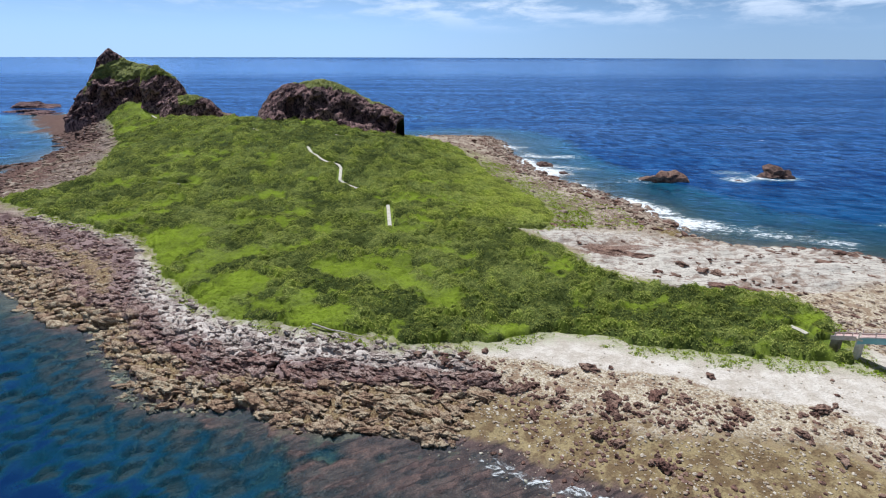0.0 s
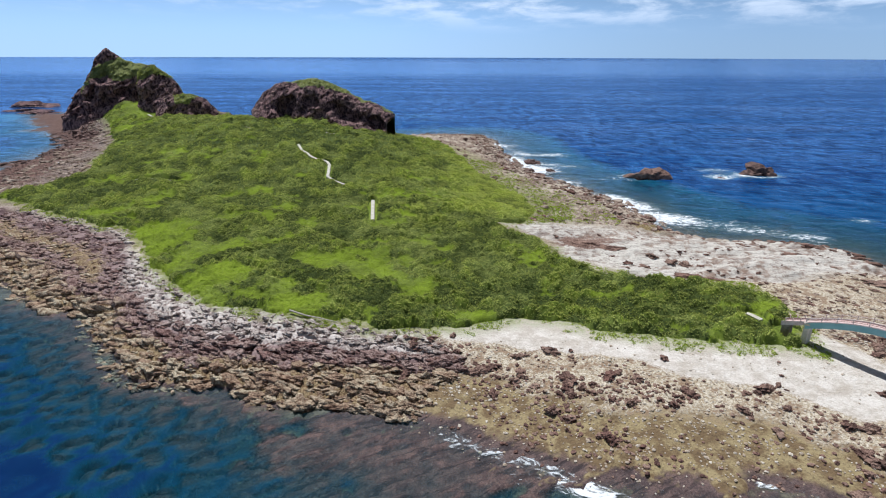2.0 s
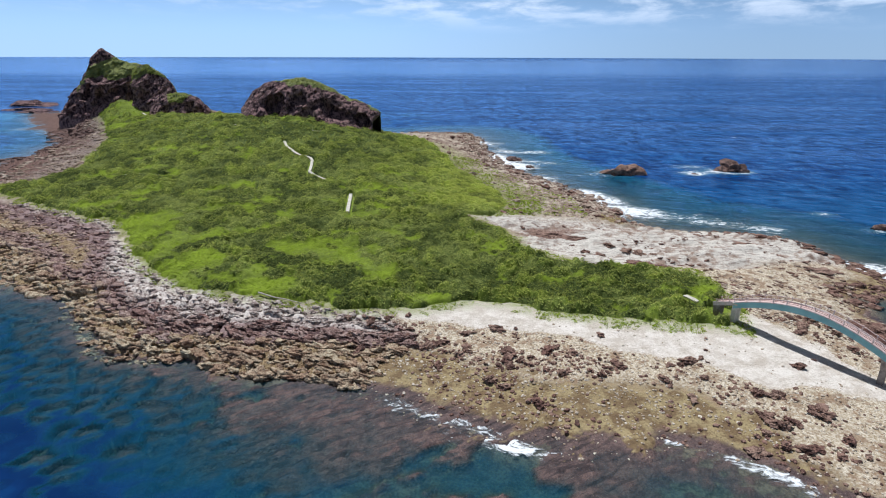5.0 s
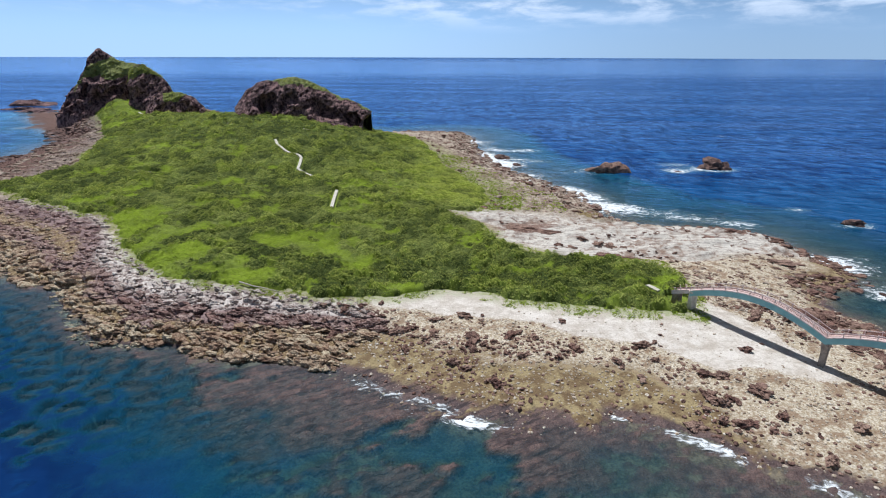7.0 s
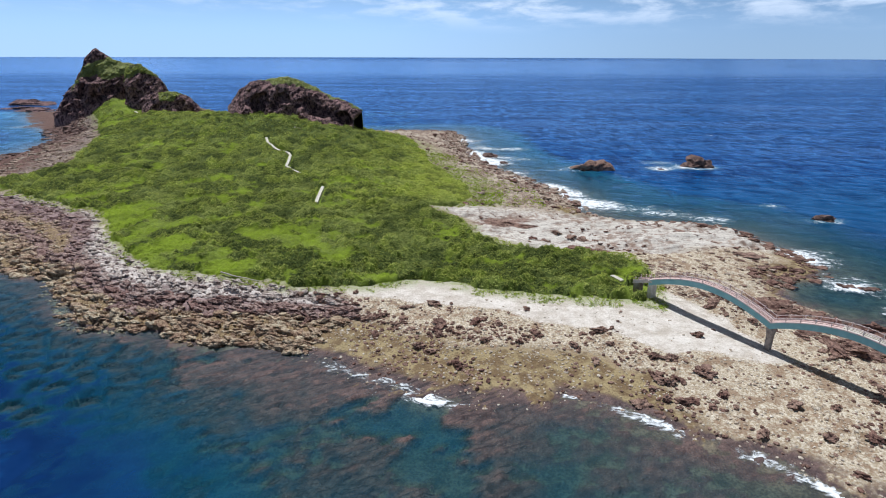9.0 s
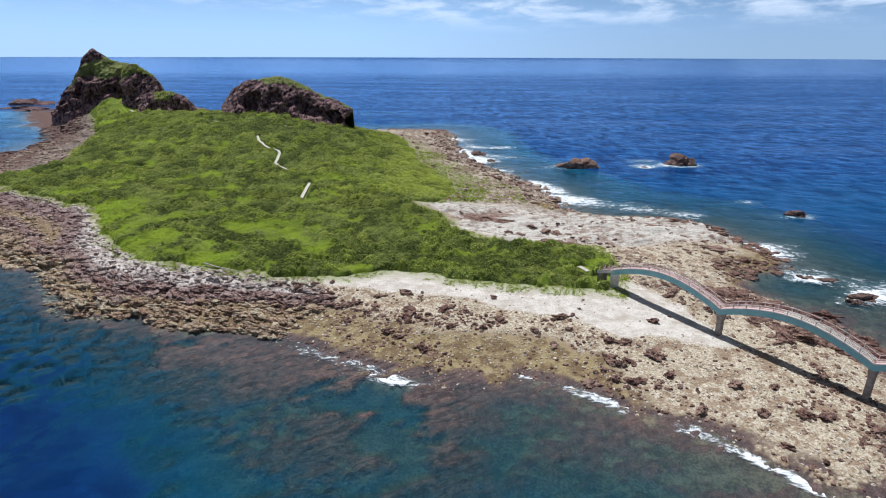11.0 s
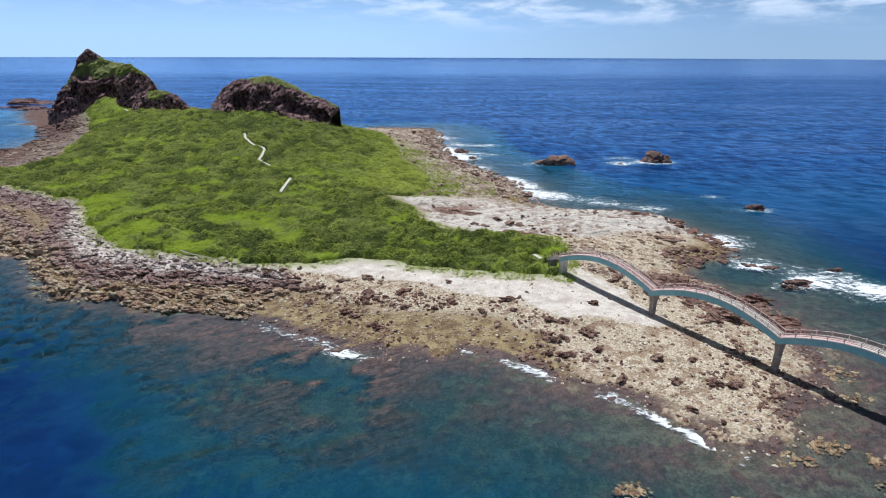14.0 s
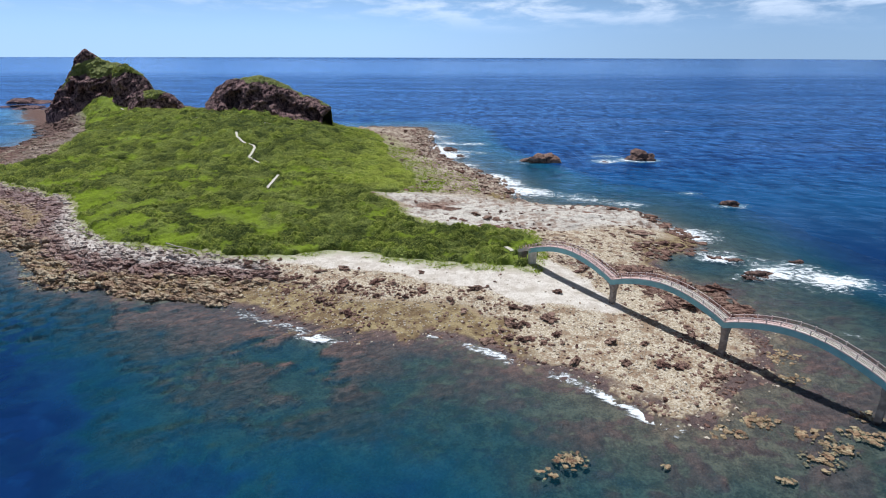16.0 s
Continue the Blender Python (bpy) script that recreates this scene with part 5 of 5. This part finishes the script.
PATHS = [[(-79, 310), (-73.5, 296), (-66.5, 285), (-60, 278.5), (-55, 273), (-53, 269), (-50.4, 251), (-39.5, 240.6)], [(-25, 221), (-21.5, 192)]]
FAR_PATHS = [[(-244.5, 463), (-218, 438.5)], [(-125, 349), (-112, 338)], [(-73, 336.5), (-62, 338)]]
for line in PATHS:
    path_strip("footpath", "pale concrete footpath winding through the scrub", line, 1.4, 1.15)
path_strip("sand_track", "faint sandy track through the grass", [(-158, 254), (-148, 258), (-138, 258), (-124, 252)], 0.8, 0.4, category="track")
for line in FAR_PATHS:
    path_strip("footpath", "short pale stretch of footpath below the rock hill", line, 1.6, 0.8)

path_strip("concrete_steps", "pale concrete steps between the scrub and the footbridge", [(84.2, 120.4), (86.2, 116.8)], 1.5, 0.35, category="steps", thick=0.6)


def pole(name, label, a, b, r0, r1, mat, category):
    """A weathered tapering pole with bends and knots."""
    bm = bmesh.new()
    a, b = Vector(a), Vector(b)
    way = (b - a).normalized()
    side = way.cross(Vector((0, 0, 1))).normalized()
    top = side.cross(way)
    rings, n = [], 14
    for i in range(n + 1):
        k = i / n
        c = a.lerp(b, k) + side * 0.25 * math.sin(k * 5) + top * 0.06 * math.sin(k * 13)
        r = (r0 + (r1 - r0) * k) * (1 + 0.15 * math.sin(i * 2.3))
        rings.append([bm.verts.new(c + side * r * math.cos(t) + top * r * math.sin(t)) for t in (j * math.pi / 4 for j in range(8))])
    for p0, p1 in zip(rings, rings[1:]):
        for i in range(8):
            bm.faces.new((p0[i], p0[(i + 1) % 8], p1[(i + 1) % 8], p1[i]))
    bm.faces.new(rings[0][::-1]), bm.faces.new(rings[-1])
    bmesh.ops.recalc_face_normals(bm, faces=bm.faces)
    mesh = bpy.data.meshes.new(name)
    bm.to_mesh(mesh)
    bm.free()
    return tagged(part(name, mesh, mat), label, category)


pole("driftwood", "long bleached driftwood trunk at the edge of the grass", (-33.5, 118.6, level_at(-33.5, 118.6) + 0.9), (-20.5, 113.6, level_at(-20.5, 113.6) + 0.7), 0.24, 0.09, wood_mat, "driftwood")

# ---- scrub and grass ----
def sprays(name, label, mat, places, ways, size, tone, seed, category):
    """ONE mesh of many small leaf sprays: their places, the ways they face, half lengths and tones."""
    rnd = np.random.RandomState(seed)
    n = len(places)
    up = ways + rnd.uniform(-0.5, 0.5, (n, 3)) + np.array([0, 0, 0.25])
    up /= np.linalg.norm(up, axis=1)[:, None]
    t = np.cross(up, rnd.uniform(-1, 1, (n, 3)))
    t /= np.linalg.norm(t, axis=1)[:, None] + 1e-9
    b = np.cross(up, t)
    s = (size * rnd.uniform(0.6, 1.3, n))[:, None]
    wide = rnd.uniform(0.30, 0.5, n)[:, None]
    bend = up * s * 0.25
    co = np.stack([places - t * s - bend, places + b * s * wide, places + t * s - bend, places - b * s * wide], 1).reshape(-1, 3)
    quads = np.arange(n * 4).reshape(-1, 4)
    mesh = filled(bpy.data.meshes.new(name), co, quads)
    attach(mesh, "tone", np.repeat(np.clip(tone, 0, 1), 4))
    return tagged(part(name, mesh, mat), label, category, kind="stuff")


def near_path(x, y, reach):
    hit = (np.hypot(x - 89.5, y - 111) < 4.2) | (np.hypot(x - 85, y - 118) < 3.6)
    for line in PATHS + FAR_PATHS + [[(-158, 254), (-148, 258), (-138, 258), (-124, 252)]]:
        for (ax, ay), (bx, by) in zip(line, line[1:]):
            k = np.clip(((x - ax) * (bx - ax) + (y - ay) * (by - ay)) / ((bx - ax) ** 2 + (by - ay) ** 2), 0, 1)
            hit |= np.hypot(ax + k * (bx - ax) - x, ay + k * (by - ay) - y) < reach
    return hit


def canopy(x, y):
    """Height of the scrub's top over the sea, how woody it is, its tone and how dense it stands."""
    z, w = survey(x, y)
    lush = 0.95 * fbm(x / 15, y / 11, 5, 71, 0.62) + 0.25 * fbm(x / 3.4, y / 2.6, 3, 75) + 0.55 * smooth(-x, 5, 45) * (1 - smooth(y, 140, 170)) - 0.3 * smooth(x, -5, 25) * (1 - smooth(y, 150, 185)) + 0.65 * smooth(y, 405, 430) * smooth(-x, 175, 200)
    lush = lush + 0.7 * np.exp(-((x + 92) / 22) ** 2 - ((y - 178) / 14) ** 2) + 0.5 * np.exp(-((x - 80) / 14) ** 2 - ((y - 107) / 4) ** 2)
    woody = smooth(np.interp(x, [-60, -10], [0.10, 0.26]) + np.interp(y, [150, 260], [0, 0.48]) - lush, -0.10, 0.10)
    bushy = smooth(np.interp(x, [-60, -10], [0.10, 0.26]) + np.interp(y, [150, 260], [0, 0.48]) - lush, -0.3, 0.2)
    far = np.interp(y, [140, 330], [1.0, 1.7])
    wx, wy = fbm(x / 3, y / 3, 3, 73), fbm(x / 3, y / 3, 3, 74)
    f1, f2, idv, _ = worley((x + 1.3 * wx) / (4.6 * far), (y + 1.0 * wy) / (3.4 * far), 76)
    e1, e2, ide, _ = worley((x + 0.5 * wx) / (1.75 * far), (y + 0.5 * wy) / (1.35 * far), 78)
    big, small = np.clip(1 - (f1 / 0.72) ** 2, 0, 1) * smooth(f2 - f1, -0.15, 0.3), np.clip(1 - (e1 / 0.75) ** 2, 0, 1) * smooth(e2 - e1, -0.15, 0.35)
    mound = fbm(x / 9, y / 7, 3, 72)
    tall = bushy * (0.35 + (0.45 + 1.0 * idv) * big + 0.45 * small * (0.5 + ide) + 0.5 * mound) + (1 - bushy) * (0.45 + 0.35 * big + 0.26 * small + 0.7 * mound)
    tall = (np.maximum(tall, 0.15) + 0.10 * fbm(x / 0.9, y / 0.9, 2, 79)) * 1.42 * (1 - 0.45 * smooth(x, 0, 30) * smooth(y, 195, 215))
    dense = smooth(w["scrub"] + 0.35 * fbm(x / 2.4, y / 2.0, 3, 80) * (w["scrub"] < 0.99), 0.40, 0.95)
    dense = np.where(near_path(x, y, 2.0), 0.0, dense)
    # the big and small terms paint lit mound tops and shaded gaps into the tone
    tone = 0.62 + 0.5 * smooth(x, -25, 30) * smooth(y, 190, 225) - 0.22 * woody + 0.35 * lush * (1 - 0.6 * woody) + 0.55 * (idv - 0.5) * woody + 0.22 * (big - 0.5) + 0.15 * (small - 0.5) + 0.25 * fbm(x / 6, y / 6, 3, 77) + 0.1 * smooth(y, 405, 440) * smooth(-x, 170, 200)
    for bx, by, br in ((-20, 344, 4.5), (-172, 335, 6), (-98, 262, 2.5), (-60, 300, 3)):
        lone = np.exp(-((x - bx) ** 2 + ((y - by) * 0.7) ** 2) / br ** 2)
        tone, tall = tone - 0.9 * lone, tall + 0.9 * lone
        woody = np.maximum(woody, lone)
    return z - 0.35 + (tall * np.interp(y, [200, 400], [1.0, 1.4]) + 0.35) * dense, woody, tone, dense


# backing sheet below the sprays, its dark colour standing in for shade between leaves
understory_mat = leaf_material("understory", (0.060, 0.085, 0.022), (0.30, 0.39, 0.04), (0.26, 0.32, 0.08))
bodies, leaves = [], []
for x0, x1, y0, y1, gap, seed, size, thick in ((-160, 104, 98, 205, 0.62, 1, 0.26, 12.5), (-235, 64, 205, 300, 1.05, 2, 0.36, 6.5), (-305, 44, 300, 495, 1.9, 3, 0.55, 2.6)):
    X, Y = np.meshgrid(np.arange(x0, x1, gap), np.arange(y0, y1 + gap, gap))
    Z, woody, tone, dense = canopy(X, Y)
    ny, nx = X.shape
    idx = np.arange(nx * ny).reshape(ny, nx)
    full = (dense[:-1, :-1] > 0.02) | (dense[1:, 1:] > 0.02)
    quads = np.stack([idx[:-1, :-1], idx[:-1, 1:], idx[1:, 1:], idx[1:, :-1]], -1)[full]
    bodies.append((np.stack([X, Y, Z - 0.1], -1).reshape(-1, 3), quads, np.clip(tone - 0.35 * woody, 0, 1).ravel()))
    rnd = np.random.RandomState(seed)
    n = int((x1 - x0) * (y1 - y0) * thick)
    x, y = rnd.uniform(x0, x1, n), rnd.uniform(y0, y1, n)
    keep = lookup(weights["scrub"], x, y) > 0.45
    x, y = x[keep], y[keep]
    z, woody, tone, dense = canopy(x, y)
    zx, zy = canopy(x + 0.25, y)[0], canopy(x, y + 0.25)[0]
    way = np.stack([-(zx - z) / 0.25, -(zy - z) / 0.25, np.ones(len(x))], 1)
    way /= np.linalg.norm(way, axis=1)[:, None]
    keep = dense > 0.12
    place = np.stack([x, y, z], 1) + way * (size * rnd.uniform(-0.2, 0.75, len(x)) * (0.6 + 0.6 * woody))[:, None]
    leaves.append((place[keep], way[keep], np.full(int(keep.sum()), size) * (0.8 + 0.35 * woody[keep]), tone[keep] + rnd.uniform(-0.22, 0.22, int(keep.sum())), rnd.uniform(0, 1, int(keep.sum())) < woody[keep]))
shift = np.cumsum([0] + [len(b[0]) for b in bodies[:-1]])
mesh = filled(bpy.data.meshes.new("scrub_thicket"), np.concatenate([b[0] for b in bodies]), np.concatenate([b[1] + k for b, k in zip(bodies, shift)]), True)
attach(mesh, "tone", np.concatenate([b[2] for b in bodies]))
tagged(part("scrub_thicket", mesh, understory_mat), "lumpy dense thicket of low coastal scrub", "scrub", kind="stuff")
rnd = np.random.RandomState(6)
shrubs = [[c[k[4]] for c in k[:4]] for k in leaves]
tufts = [[c[~k[4]] for c in k[:4]] for k in leaves]


def tussocks(x, y, z, r, tone, count):
    """Leaf sprays of small tufts or shrubs of radius r."""
    n = len(x)
    way = rnd.normal(0, 1, (n, count, 3))
    way[:, :, 2] = np.abs(way[:, :, 2]) + 0.3
    way /= np.linalg.norm(way, axis=2)[:, :, None]
    place = np.stack([x, y, z], 1)[:, None] + way * np.asarray(r)[:, None, None] * np.array([1.0, 1.0, 0.7])
    return [place.reshape(-1, 3), way.reshape(-1, 3), np.repeat(np.asarray(r) * 0.42, count), np.repeat(tone, count) + rnd.uniform(-0.2, 0.2, n * count)]


# a thin fringe of grass on the beach below the scrub
x, y, z, w, rnd = candidates(-190, 98, 98, 235, 90000, 19)
keep = (w["edge"] > 0.2) & (w["scrub"] < 0.5) & (fbm(x / 4, y / 4, 3, 95) + 0.7 * w["edge"] + 0.6 * smooth(x, 45, 70) + rnd.uniform(-0.3, 0.3, len(x)) > 0.55)
n = int(keep.sum())
tufts.append(tussocks(x[keep], y[keep], z[keep] - 0.05, rnd.uniform(0.3, 0.65, n), rnd.uniform(0.4, 1.0, n), 8))
x, y, z, w, rnd = candidates(0, 80, 200, 350, 16000, 20)
keep = (w["shore"] > 12) & (w["slab"] < 0.2) & (w["scrub"] < 0.5) & (rnd.uniform(0, 1, len(x)) < 0.15 + 0.45 * smooth(fbm(x / 9, y / 9, 4, 97) + 0.7 * w["edge"], 0.0, 0.9))
n = int(keep.sum())
tufts.append(tussocks(x[keep], y[keep], z[keep] + 0.1, rnd.uniform(0.4, 0.9, n), rnd.uniform(0.6, 1.0, n), 7))
# scrub on the tops of the rock hills
for X, Y, Z, green in (dome, peak, block, hump):
    pick = rnd.uniform(0, 1, X.shape) < np.clip(green, 0, 1) * 0.09
    n = int(pick.sum())
    shrubs.append(tussocks(X[pick], Y[pick], Z[pick] - 0.2, rnd.uniform(0.5, 1.1, n), rnd.uniform(0.45, 1.0, n), 14))
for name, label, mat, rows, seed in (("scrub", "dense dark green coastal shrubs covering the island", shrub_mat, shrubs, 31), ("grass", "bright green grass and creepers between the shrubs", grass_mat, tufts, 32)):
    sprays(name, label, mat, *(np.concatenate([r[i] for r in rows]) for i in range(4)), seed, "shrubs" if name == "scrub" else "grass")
